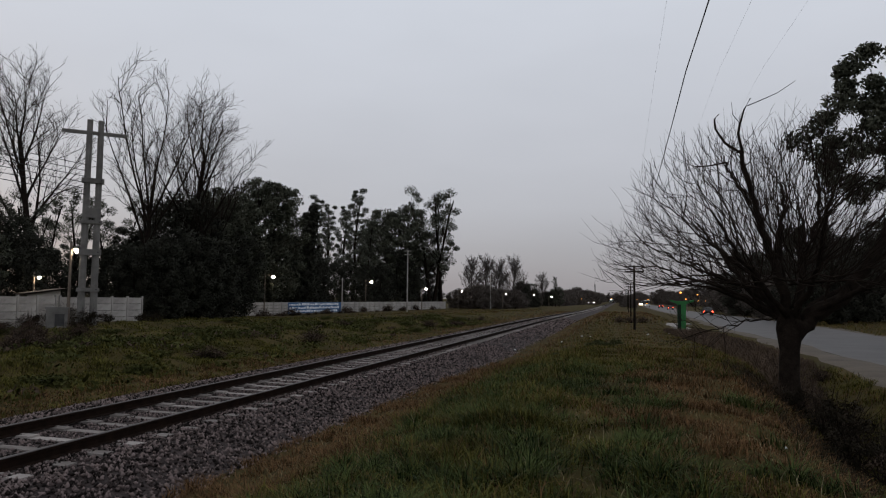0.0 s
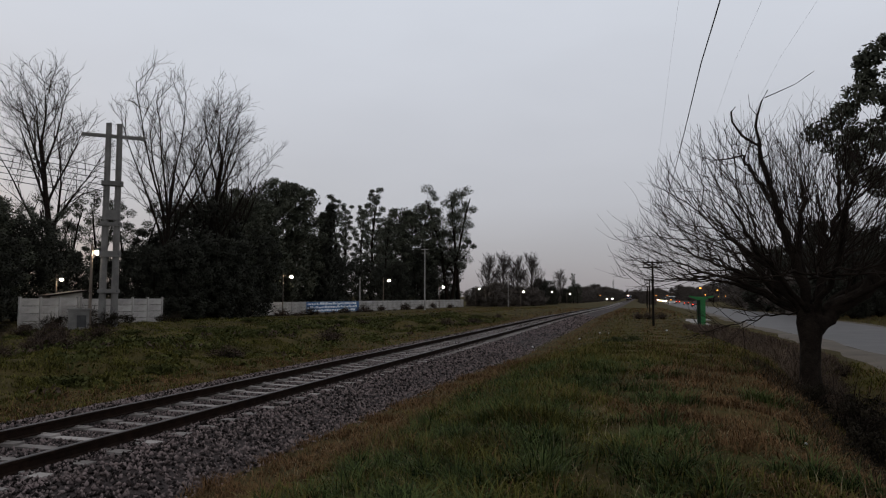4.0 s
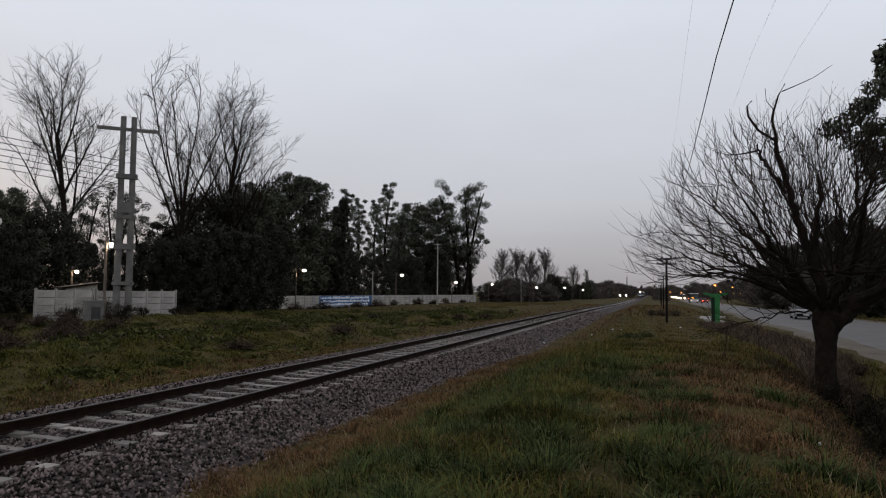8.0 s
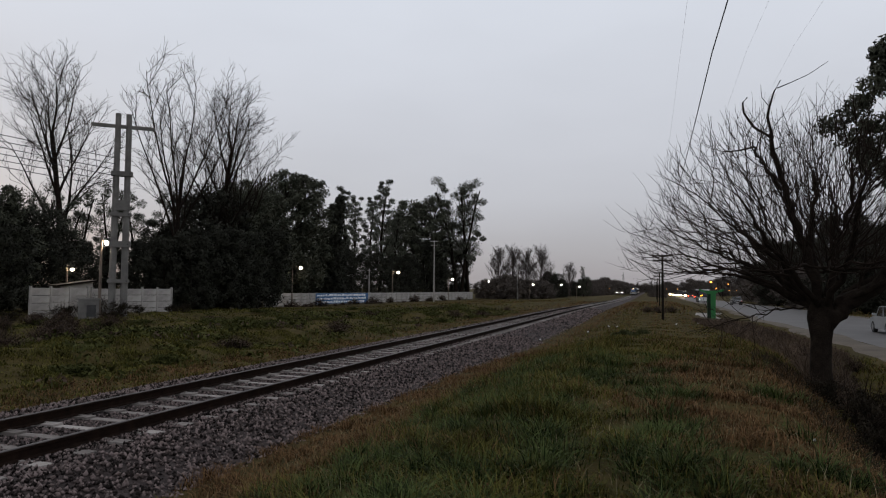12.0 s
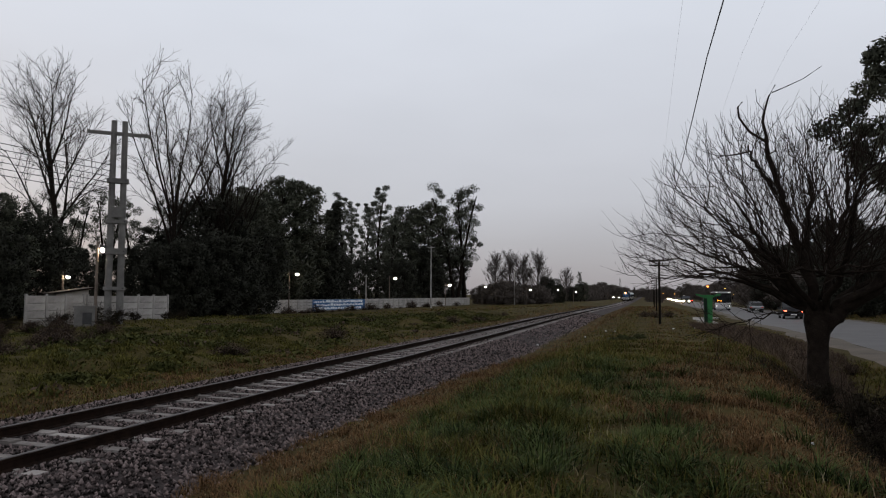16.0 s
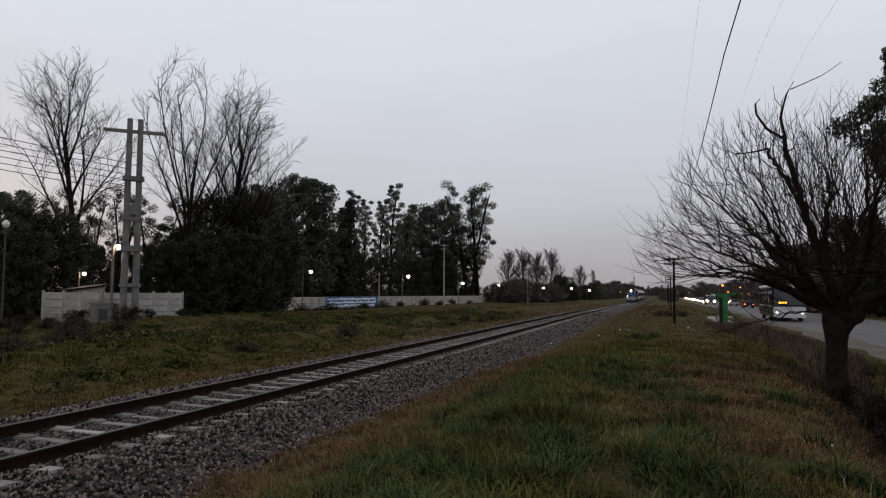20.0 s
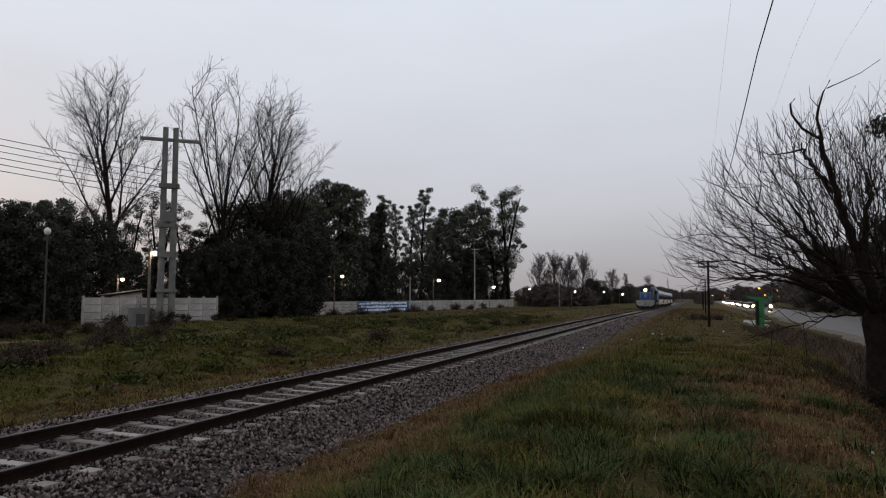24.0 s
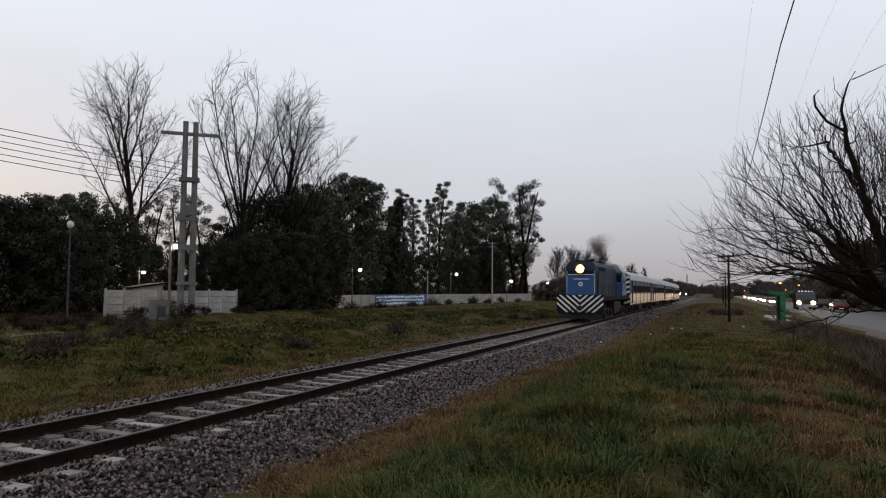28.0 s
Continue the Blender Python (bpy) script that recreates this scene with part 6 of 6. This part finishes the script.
def locomotive():
    """Long-hood-first diesel; the front at y = 0, the body along +y; z = 0 at the rail heads."""
    L = 15.6
    t = thing("locomotive", "blue diesel locomotive with black and white chevrons on its front", "locomotive")
    part("frame", Mesher().box(-1.45, 1.45, 0.5, L - 0.5, 1.28, 1.62, 0.04), M["black"], t)
    hood = part("hood", Mesher().prism([(-0.97, 1.6), (0.97, 1.6), (0.97, 3.62), (0.74, 3.93), (-0.74, 3.93), (-0.97, 3.62)], 0.35, 10.4), M["blue_dark"], t, "dusty grey-blue engine hood")
    for k in range(9):
        for s in (-1, 1):
            d = part("hood_door", Mesher().box(s * 0.985 - 0.012, s * 0.985 + 0.012, 1.6 + k * 0.95, 2.45 + k * 0.95, 1.75, 3.3, 0.005), M["blue_dark"], hood)
    for s in (-1, 1):
        # black plate on the closed hood, painted shade of an opening
        part("side_recess", Mesher().box(s * 0.99 - 0.012, s * 0.99 + 0.012, 0.7, 1.35, 1.8, 3.2), M["black"], hood, "black plate for the shade of a side opening")
        part("radiator_grille", Mesher().box(s * 0.995 - 0.015, s * 0.995 + 0.015, 1.7, 4.3, 3.32, 3.6), M["black"], hood)
    for y in (1.6, 3.2):
        f = part("roof_fan", Mesher().disc(0, y, 3.97, 0.55, 0.1, 18, "z"), M["black"], hood)
    for s, y in ((1, 1.0), (1, 4.6), (-1, 2.4)):
        part("roof_box", Mesher().box(s * 0.6 - 0.14, s * 0.6 + 0.14, y, y + 0.5, 3.93, 4.1, 0.02), M["black"], hood)
    part("exhaust_stack", Mesher().box(-0.3, 0.3, 5.4, 6.0, 3.93, 4.12, 0.03), M["black"], hood)
    part("horn", Mesher().tube([(-0.2, 8.6, 4.05), (-0.2, 8.1, 4.07)], [0.03, 0.08], 8), M["iron"], hood)
    nose = part("nose", Mesher().prism([(-0.97, 1.72), (0.97, 1.72), (0.97, 2.98), (-0.97, 2.98)], 0.28, 0.349), M["blue"], t, "bright blue nose panel")
    # the greyer tone of the upper nose paints in the headlight's glow
    part("nose_top", Mesher().prism([(-0.97, 2.985), (0.97, 2.985), (0.97, 3.6), (0.74, 3.9), (-0.74, 3.9), (-0.97, 3.6)], 0.29, 0.349), M["blue_dark"], t, "upper nose panel greyed for the headlight's glow")
    ring = Mesher()
    ring.disc(0, 0.272, 2.42, 0.15, 0.012, 18)
    e = part("emblem", ring, M["white"], nose, "round white emblem")
    part("emblem_centre", Mesher().disc(0, 0.262, 2.42, 0.07, 0.008, 14), M["blue"], e)
    part("name_bar", Mesher().box(-0.5, 0.55, 0.27, 0.279, 2.72, 2.78), M["white"], nose, "white unreadable lettering")
    for k in range(5):
        for s in (-1, 1):
            part("louvre", Mesher().box(s * 0.62 - 0.26, s * 0.62 + 0.26, 0.272, 0.289, 3.12 + k * 0.04, 3.135 + k * 0.04), M["black"], t)
    part("stripe", Mesher().box(-0.85, 0.85, 0.278, 0.289, 3.02, 3.07), M["white"], t, "thin pale stripe")
    for s in (-1, 1):
        part("number_board", Mesher().box(s * 0.6 - 0.22, s * 0.6 + 0.22, 0.26, 0.289, 3.32, 3.56), M["blue_dark"], t, "dim number board, blank")
        part("grab_rail", Mesher().tube([(s * 0.9, 0.24, 1.8), (s * 0.9, 0.24, 3.3)], [0.016, 0.016], 6), M["white"], t)
    box = part("headlight_housing", Mesher().box(-0.3, 0.3, 0.2, 0.289, 3.12, 3.72, 0.05), M["black"], t)
    rim = Mesher().tube([(0, 0.2, 3.42), (0, -0.06, 3.42)], [0.285, 0.30], 18)
    rim.f = rim.f[:-2]
    part("headlight_rim", rim, M["black"], box)
    # wide orange lens glow includes the halo around the bulb
    lens = part("headlight", Mesher().disc(0, 0.185, 3.42, 0.28, 0.03, 20), M["head_lens"], box, "headlight lens, its orange glow also the halo")
    part("bulb", Mesher().disc(0, 0.16, 3.42, 0.17, 0.02, 16), M["head_train"], box, "glaring warm bulb")
    pilot = part("pilot", Mesher().prism([(-1.45, 0.42), (1.45, 0.42), (1.55, 0.75), (1.55, 1.72), (-1.55, 1.72), (-1.55, 0.75)], 0.0, 0.12), M["black"], t, "black front plate")
    chevrons(pilot, 0.0)
    part("snow_plough", Mesher().prism([(-1.3, 0.14), (1.3, 0.14), (1.4, 0.41), (-1.4, 0.41)], 0.02, 0.12), M["under"], t)
    cp = part("coupler", Mesher().box(-0.13, 0.13, -0.45, 0.1, 0.72, 1.0, 0.04), M["under"], t)
    part("knuckle", Mesher().disc(0.02, -0.5, 0.86, 0.16, 0.26, 10, "z"), M["under"], cp)
    for s in (-1, 1):
        part("brake_hose", Mesher().tube([(s * 0.5, -0.02, 0.95), (s * 0.52, -0.15, 0.75), (s * 0.5, -0.1, 0.45)], [0.03, 0.03, 0.03], 6), M["rubber"], t)
        for z in (0.45, 0.8, 1.15):
            part("step", Mesher().box(s * 1.36 - 0.16, s * 1.36 + 0.16, 0.14, 0.4, z, z + 0.04), M["under"], t)
    for s in (-1, 1):
        part("handrail", Mesher().tube([(s * 1.4, 0.5, 2.55), (s * 1.4, 10.3, 2.55)], [0.02, 0.02], 6), M["iron"], t)
        for k in range(8):
            part("stanchion", Mesher().tube([(s * 1.4, 0.5 + k * 1.4, 1.62), (s * 1.4, 0.5 + k * 1.4, 2.55)], [0.016, 0.016], 5), M["iron"], t)
        part("fuel_tank", Mesher().prism([(s * 1.3, 0.35), (s * 1.38, 0.6), (s * 1.38, 1.2), (s * 0.5, 1.2), (s * 0.5, 0.35)], 6.2, 9.6), M["under"], t)
    cab = part("cab", Mesher().prism([(-1.45, 1.62), (1.45, 1.62), (1.45, 3.45), (1.0, 4.02), (-1.0, 4.02), (-1.45, 3.45)], 10.4, 13.0), M["blue"], t, "blue driver's cab")
    part("cab_roof", Mesher().prism([(-1.5, 3.44), (1.5, 3.44), (1.03, 4.09), (-1.03, 4.09)], 10.3, 13.1), M["silver"], cab)
    for s in (-1, 1):
        part("cab_window", Mesher().box(s * 1.455 - 0.012, s * 1.455 + 0.012, 10.8, 12.4, 2.6, 3.35, 0.01), M["glass_dark"], cab, "dark cab side window")
        part("end_window", Mesher().box(s * 1.2 - 0.18, s * 1.2 + 0.18, 10.375, 10.398, 2.7, 3.3, 0.01), M["glass_dark"], cab, "dark cab end window")
    short = part("short_hood", Mesher().box(-0.97, 0.97, 13.0, L - 0.55, 1.62, 3.3, 0.1), M["blue_dark"], t)
    back = part("end_plate", Mesher().box(-1.52, 1.52, L - 0.55, L - 0.4, 0.75, 3.35), M["black"], t, "striped rear end plate")
    for k in range(6):
        z = 0.85 + k * 0.42
        for s in (-1, 1):
            part("stripe", Mesher().prism([(L - 0.57, z), (L - 0.38, z + 0.12), (L - 0.38, z + 0.32), (L - 0.57, z + 0.2)], s * 1.524, s * 1.532, "x"), M["white"], back)
            part("front_stripe", Mesher().prism([(s * 1.0, z), (s * 1.5, z + 0.15), (s * 1.5, z + 0.37), (s * 1.0, z + 0.2)], L - 0.563, L - 0.552), M["white"], back)
    for y in (3.3, 12.0):
        bogie(t, y, (-1.55, 0.0, 1.55), 0.51, 2.1)
    return t


def exhaust():
    """Soot drifting back from the stack: loose flakes, thinning out upwards."""
    rng = np.random.default_rng(91)
    t = thing("exhaust_smoke", "thin brown-grey exhaust smoke above a locomotive", "smoke", kind="stuff")
    u = np.linspace(0, 1, 9)
    c = np.stack([0.25 * np.sin(7 * u), 5.7 + 3.0 * u, 4.3 + 1.5 * np.sqrt(u)], 1)
    part("puff", leaves_mesh("puff", rng, c, 0.35 + 0.65 * u, 700, 0.03, M["soot"], 0.8), None, t)
    return t


def coach():
    """A passenger coach 21.6 m long; near end at y = 0."""
    L = 21.6
    t = thing("passenger_coach", "grey and cream passenger coach with dark windows", "train coach", group="coaches")
    part("upper_body", Mesher().prism([(-1.475, 1.75), (1.475, 1.75), (1.45, 2.95), (-1.45, 2.95)], 0, L), M["coach_grey"], t, "blue-grey upper side")
    part("lower_body", Mesher().prism([(-1.44, 0.8), (1.44, 0.8), (1.475, 1.2), (1.475, 1.747), (-1.475, 1.747), (-1.475, 1.2)], 0, L), M["cream"], t, "glossy cream lower side, reflected lights in its colour")
    part("roof", Mesher().prism([(-1.46, 2.953), (1.46, 2.953), (1.25, 3.45), (0.65, 3.76), (-0.65, 3.76), (-1.25, 3.45)], -0.05, L + 0.05), M["silver"], t, "curved grey roof")
    part("end_panel", Mesher().prism([(-1.3, 0.9), (1.3, 0.9), (1.3, 2.9), (0.6, 3.6), (-0.6, 3.6), (-1.3, 2.9)], -0.03, -0.004), M["coach_grey"], t)
    part("gangway", Mesher().box(-0.55, 0.55, -0.34, -0.032, 0.95, 3.05, 0.05), M["rubber"], t, "black rubber gangway")
    part("underframe", Mesher().box(-1.2, 1.2, 0.4, L - 0.4, 0.58, 0.797), M["under"], t)
    for s in (-1, 1):
        part("window_band", Mesher().box(s * 1.462 - 0.012, s * 1.462 + 0.012, 2.1, L - 2.1, 1.86, 2.5, 0.005), M["coach_band"], t, "dark brown band between the windows")
        for k in range(9):
            y = 2.5 + k * 1.87
            part("window", Mesher().box(s * 1.472 - 0.014, s * 1.472 + 0.014, y, y + 1.45, 1.9, 2.46, 0.02), M["coach_glass"], t, "dark window")
        for y in (0.7, L - 1.7):
            d = part("door", Mesher().box(s * 1.474 - 0.02, s * 1.474 + 0.02, y, y + 1.0, 0.9, 2.85, 0.02), M["black"], t, "dark side door")
            part("door_window", Mesher().box(s * 1.498 - 0.004, s * 1.498 + 0.004, y + 0.25, y + 0.75, 1.9, 2.6), M["glass_dark"], d)
        part("equipment_box", Mesher().box(s * 0.95 - 0.35, s * 0.95 + 0.35, 8.2, 11.6, 0.2, 0.577, 0.03), M["under"], t)
        for y in (4.2, 7.95, 11.7, 15.4, 19.0):
            part("side_strip", Mesher().box(s * 1.486 - 0.012, s * 1.486 + 0.012, y - 0.09, y + 0.09, 0.85, 2.9), M["black"], t)
    for k in range(5):
        part("roof_vent", Mesher().box(-0.18, 0.18, 2.2 + k * 4.2, 2.7 + k * 4.2, 3.75, 3.9, 0.03), M["silver"], t)
    for y in (3.2, L - 3.2):
        bogie(t, y, (-1.2, 1.2), 0.46, 1.75)
    return t


def road_wheel(parent, x, y, r, w):
    ty = part("wheel", Mesher().disc(x, y, r, r, w, 18, "x"), M["rubber"], parent)
    part("rim", Mesher().disc(x + math.copysign(w / 2, x), y, r, r * 0.6, 0.02, 14, "x"), M["chrome"], ty)


def car(label, paint, estate=False, lit_front=True, pickup=False, tail="tail"):
    """A car; front at y = 0 facing -y, 4.2 m long, z = 0 on the road."""
    t = thing("car", label, "car", group="cars on the road")
    low = [(0.05, 0.28), (0.0, 0.5), (0.08, 0.72), (1.0, 0.92), (4.1, 0.95), (4.22, 0.75), (4.2, 0.35), (4.0, 0.25), (0.3, 0.22)]
    part("body", Mesher().prism(low, -0.84, 0.84, "x"), M[paint], t)
    back = [(1.0, 0.925), (1.65, 1.42), (3.9 if estate else 3.1, 1.46), (4.12 if estate else 3.85, 0.955)] if not pickup else [(1.0, 0.925), (1.6, 1.52), (2.5, 1.54), (2.7, 0.955)]
    part("cabin_glass", Mesher().prism(back, -0.72, 0.72, "x"), M["glass_dark"], t, "dark windows")
    top = [(1.55, 1.41), (1.7, 1.47), (3.8 if estate else 3.05, 1.5), (3.92 if estate else 3.15, 1.44)] if not pickup else [(1.55, 1.5), (1.65, 1.57), (2.5, 1.59), (2.56, 1.52)]
    part("roof", Mesher().prism(top, -0.7, 0.7, "x"), M[paint], t)
    if pickup:
        part("tailgate", Mesher().box(-0.82, 0.82, 4.12, 4.2, 0.6, 1.12, 0.02), M[paint], t)
    for s in (-1, 1):
        part("pillar", Mesher().tube([(s * 0.725, 1.02, 0.94), (s * 0.71, 1.66, 1.44)], [0.035, 0.035], 5), M[paint], t)
        part("pillar", Mesher().tube([(s * 0.725, 2.4, 0.94), (s * 0.71, 2.4, 1.46)], [0.035, 0.035], 5), M[paint], t)
        part("headlight", Mesher().disc(s * 0.6, 0.03, 0.66, 0.21, 0.08, 12), M["head_car"] if lit_front else M["chrome"], t, "glowing headlight" if lit_front else "")
        part("tail_light", Mesher().box(s * 0.68 - 0.12, s * 0.68 + 0.12, 4.19, 4.235, 0.68, 0.82, 0.01), M[tail], t, "glowing red tail light" if tail == "tail" else "red tail light")
        part("mirror", Mesher().box(s * 0.93 - 0.09, s * 0.93 + 0.09, 1.35, 1.45, 0.95, 1.08, 0.02), M[paint], t)
        for y in (0.8, 3.4):
            road_wheel(t, s * 0.76, y, 0.31, 0.19)
    part("bumper", Mesher().box(-0.82, 0.82, -0.06, 0.06, 0.3, 0.5, 0.04), M["black"], t)
    part("bumper", Mesher().box(-0.82, 0.82, 4.16, 4.3, 0.3, 0.52, 0.04), M["black"], t)
    part("plate", Mesher().box(-0.25, 0.25, 4.3, 4.31, 0.38, 0.48), M["white"], t, "blank pale plate bar")
    return t


def bus():
    """A city bus; front at y = 0 facing -y, 11 m long."""
    L, W, Hh = 11.0, 1.25, 3.05
    t = thing("bus", "white city bus with an amber destination sign", "bus")
    part("lower_body", Mesher().box(-W, W, 0.06, L, 0.32, 1.3, 0.08), M["car_dark"], t, "dark lower side")
    part("front_panel", Mesher().box(-W + 0.02, W - 0.02, -0.02, 0.055, 0.6, 1.22, 0.1), M["car_white"], t, "white rounded front panel")
    part("upper_body", Mesher().box(-W + 0.02, W - 0.02, 0.12, L - 0.02, 1.302, 2.797), M["glass_dark"], t, "dark window band")
    roof = part("roof", Mesher().box(-W, W, 0.05, L, 2.8, Hh, 0.08), M["car_white"], t)
    part("windscreen", Mesher().prism([(0.02, 1.36), (0.1, 2.64), (0.115, 2.64), (0.035, 1.36)], -W + 0.08, W - 0.08, "x"), M["glass_dark"], t, "dark windscreen")
    part("sign", Mesher().box(-0.85, -0.15, -0.02, 0.01, 1.4, 1.7), M["black"], t)
    sg = t.children[-1]
    for k in range(3):
        part("sign_bar", Mesher().box(-0.8 + k * 0.22, -0.64 + k * 0.22, -0.032, -0.021, 1.46, 1.64), M["sign"], sg, "glowing amber sign bar")
    for k in range(7):
        for s in (-1, 1):
            part("window_pillar", Mesher().box(s * 1.235 - 0.016, s * 1.235 + 0.016, 1.0 + k * 1.45, 1.12 + k * 1.45, 1.352, 2.65), M["black"], t)
    for s in (-1, 1):
        part("headlight", Mesher().disc(s * 0.95, 0.0, 0.72, 0.1, 0.06, 12), M["bus_lamp"], t, "dim white headlight")
        part("marker_light", Mesher().box(s * 0.9 - 0.14, s * 0.9 + 0.14, 0.03, 0.06, 2.9, 2.94), M["bus_lamp"], roof, "small glowing marker light")
        part("mirror", Mesher().box(s * 1.42 - 0.1, s * 1.42 + 0.1, -0.2, -0.1, 1.8, 2.25, 0.03), M["black"], t)
        part("front_pillar", Mesher().tube([(s * 1.2, 0.03, 1.35), (s * 1.2, 0.1, 2.66)], [0.05, 0.05], 6), M["black"], t)
        part("tail_light", Mesher().box(s * 1.0 - 0.12, s * 1.0 + 0.12, L, L + 0.03, 0.8, 1.1), M["tail"], t)
        for y in (2.4, 8.2):
            road_wheel(t, s * 1.12, y, 0.48, 0.27)
    for y in (0.6, 5.2):
        part("door", Mesher().box(-W - 0.012, -W + 0.01, y, y + 1.0, 0.42, 2.55), M["glass_dark"], t, "dark glazed door")
    part("bumper", Mesher().box(-1.22, 1.22, -0.06, 0.05, 0.32, 0.6, 0.04), M["car_white"], t)
    part("grille_bar", Mesher().box(-0.35, 0.2, -0.012, 0.0, 0.95, 1.03), M["black"], t)
    return t


def truck():
    """A box truck; front at y = 0 facing -y."""
    t = thing("truck", "dark box truck with lit headlights and roof lights", "truck")
    cab = part("cab", Mesher().prism([(0.0, 0.5), (0.0, 1.4), (0.25, 2.5), (1.9, 2.5), (1.9, 0.5)], -1.15, 1.15, "x"), M["car_dark"], t)
    part("windscreen", Mesher().prism([(-0.01, 1.5), (0.22, 2.3), (0.24, 2.3), (0.02, 1.5)], -1.0, 1.0, "x"), M["glass_dark"], cab)
    part("cargo_box", Mesher().box(-1.22, 1.22, 2.0, 8.0, 0.9, 2.6, 0.03), M["black"], t, "dark cargo box")
    part("chassis", Mesher().box(-0.45, 0.45, 0.4, 7.9, 0.55, 0.88), M["under"], t)
    part("bumper", Mesher().box(-1.15, 1.15, -0.12, 0.0, 0.42, 0.75, 0.04), M["chrome"], t)
    for s in (-1, 1):
        part("headlight", Mesher().disc(s * 0.85, -0.03, 0.95, 0.22, 0.06, 14), M["head_car"], t, "glowing headlight")
        part("mirror", Mesher().box(s * 1.33 - 0.09, s * 1.33 + 0.09, 0.1, 0.2, 1.5, 2.0, 0.02), M["black"], t)
        for y in (1.0, 6.4):
            road_wheel(t, s * 1.0, y, 0.46, 0.3)
    for k in range(5):
        part("roof_light", Mesher().box(-0.9 + k * 0.4, -0.7 + k * 0.4, 0.3, 0.36, 2.5, 2.55), M["bus_lamp"], t, "small dim roof light")
    return t


def lane(y, offset, away):
    """A pose on the road at y, in the lane at that distance from the near edge."""
    turn = -1.72 if y < 130 else 0.0
    x = float(road_near(y)) + offset + 0.9 * float(1 - sm(30, 52, y))
    return pose(x, y, 0.204 - float(drop(y)), 0, 0, turn + (180 if away else 0))


def drive(ob, marks, away):
    """Keys a vehicle through (seconds, y) marks along its lane."""
    rows = []
    for (t0, y0), (t1, y1) in zip(marks, marks[1:]):
        n = max(1, int(abs(t1 - t0) / 1.5))
        rows += [(t0 + (t1 - t0) * k / n, y0 + (y1 - y0) * k / n) for k in range(n)]
    rows.append(marks[-1])
    walk(ob, [(t, lane(y, 4.9 if away else 1.85, away)) for t, y in rows])


def motions():
    y0, v = 45.8, 20.3

    def roll(ob, back):
        rows = []
        for k in range(57):
            y = y0 + back + v * (28 - k / 2)
            rows.append((k / 2, pose(TRACK_X, y, RAIL_Z - float(drop(y)))))
        walk(ob, rows)

    roll(locomotive(), 0.0)
    roll(exhaust(), 0.0)
    first = coach()
    for k, c in enumerate([first] + [copy_thing(first, Matrix()) for _ in range(3)]):
        roll(c, 16.1 + 22.2 * k)
    drive(bus(), [(0, 345), (14.5, 137), (16, 121), (18, 92), (19, 79), (20, 63.5), (20.5, 54.5), (21.5, 36.5), (24, -14), (28, -95)], False)
    drive(truck(), [(0, 420), (20, 190), (24, 140), (26, 127), (28, 105)], False)
    drive(car("silver estate car driving away", "car_silver", True, False, False, "tail_dim"), [(0, -140), (12, 45), (14.5, 82.5), (16, 107), (28, 290)], True)
    drive(car("black pickup driving away on the road", "car_dark", False, False, True), [(0, -180), (14.5, 53.6), (16, 77.5), (28, 265)], True)
    drive(car("dark car with red tail lights driving away", "car_dark", False, False), [(0, 137), (1, 148), (3, 178), (28, 560)], True)
    drive(car("grey car driving away along the road", "car_silver", False, False, False, "tail_dim"), [(0, -70), (7, 57), (8, 75), (11, 121), (12, 140), (28, 400)], True)
    drive(car("dark car driving away past the shelter", "car_dark", False, False, False, "tail_dim"), [(0, -300), (25, 78), (26, 93), (28, 118)], True)
    drive(car("dark red car driving away past the shelter", "car_red", False, False, False, "tail_dim"), [(0, -310), (26, 72), (27, 86), (28, 100)], True)
    lead = car("oncoming car with bright headlights", "car_dark")
    gaps = [0, 9, 31, 39, 70, 78, 118, 150]
    queue = [lead] + [copy_thing(lead, Matrix()) for _ in gaps[1:]]
    for c, g in zip(queue, gaps):
        drive(c, [(0, 400 + g), (14.5, 285 + g), (20, 216 + g), (23.5, 182 + g), (25, 175 + g), (28, 163 + g)], False)
    gone = car("distant car with red tail lights", "car_red", False, False)
    away = [gone] + [copy_thing(gone, Matrix()) for _ in range(2)]
    for c, g in zip(away, (0, 40, 95)):
        drive(c, [(0, 195 + g), (28, 330 + g)], True)


motions()
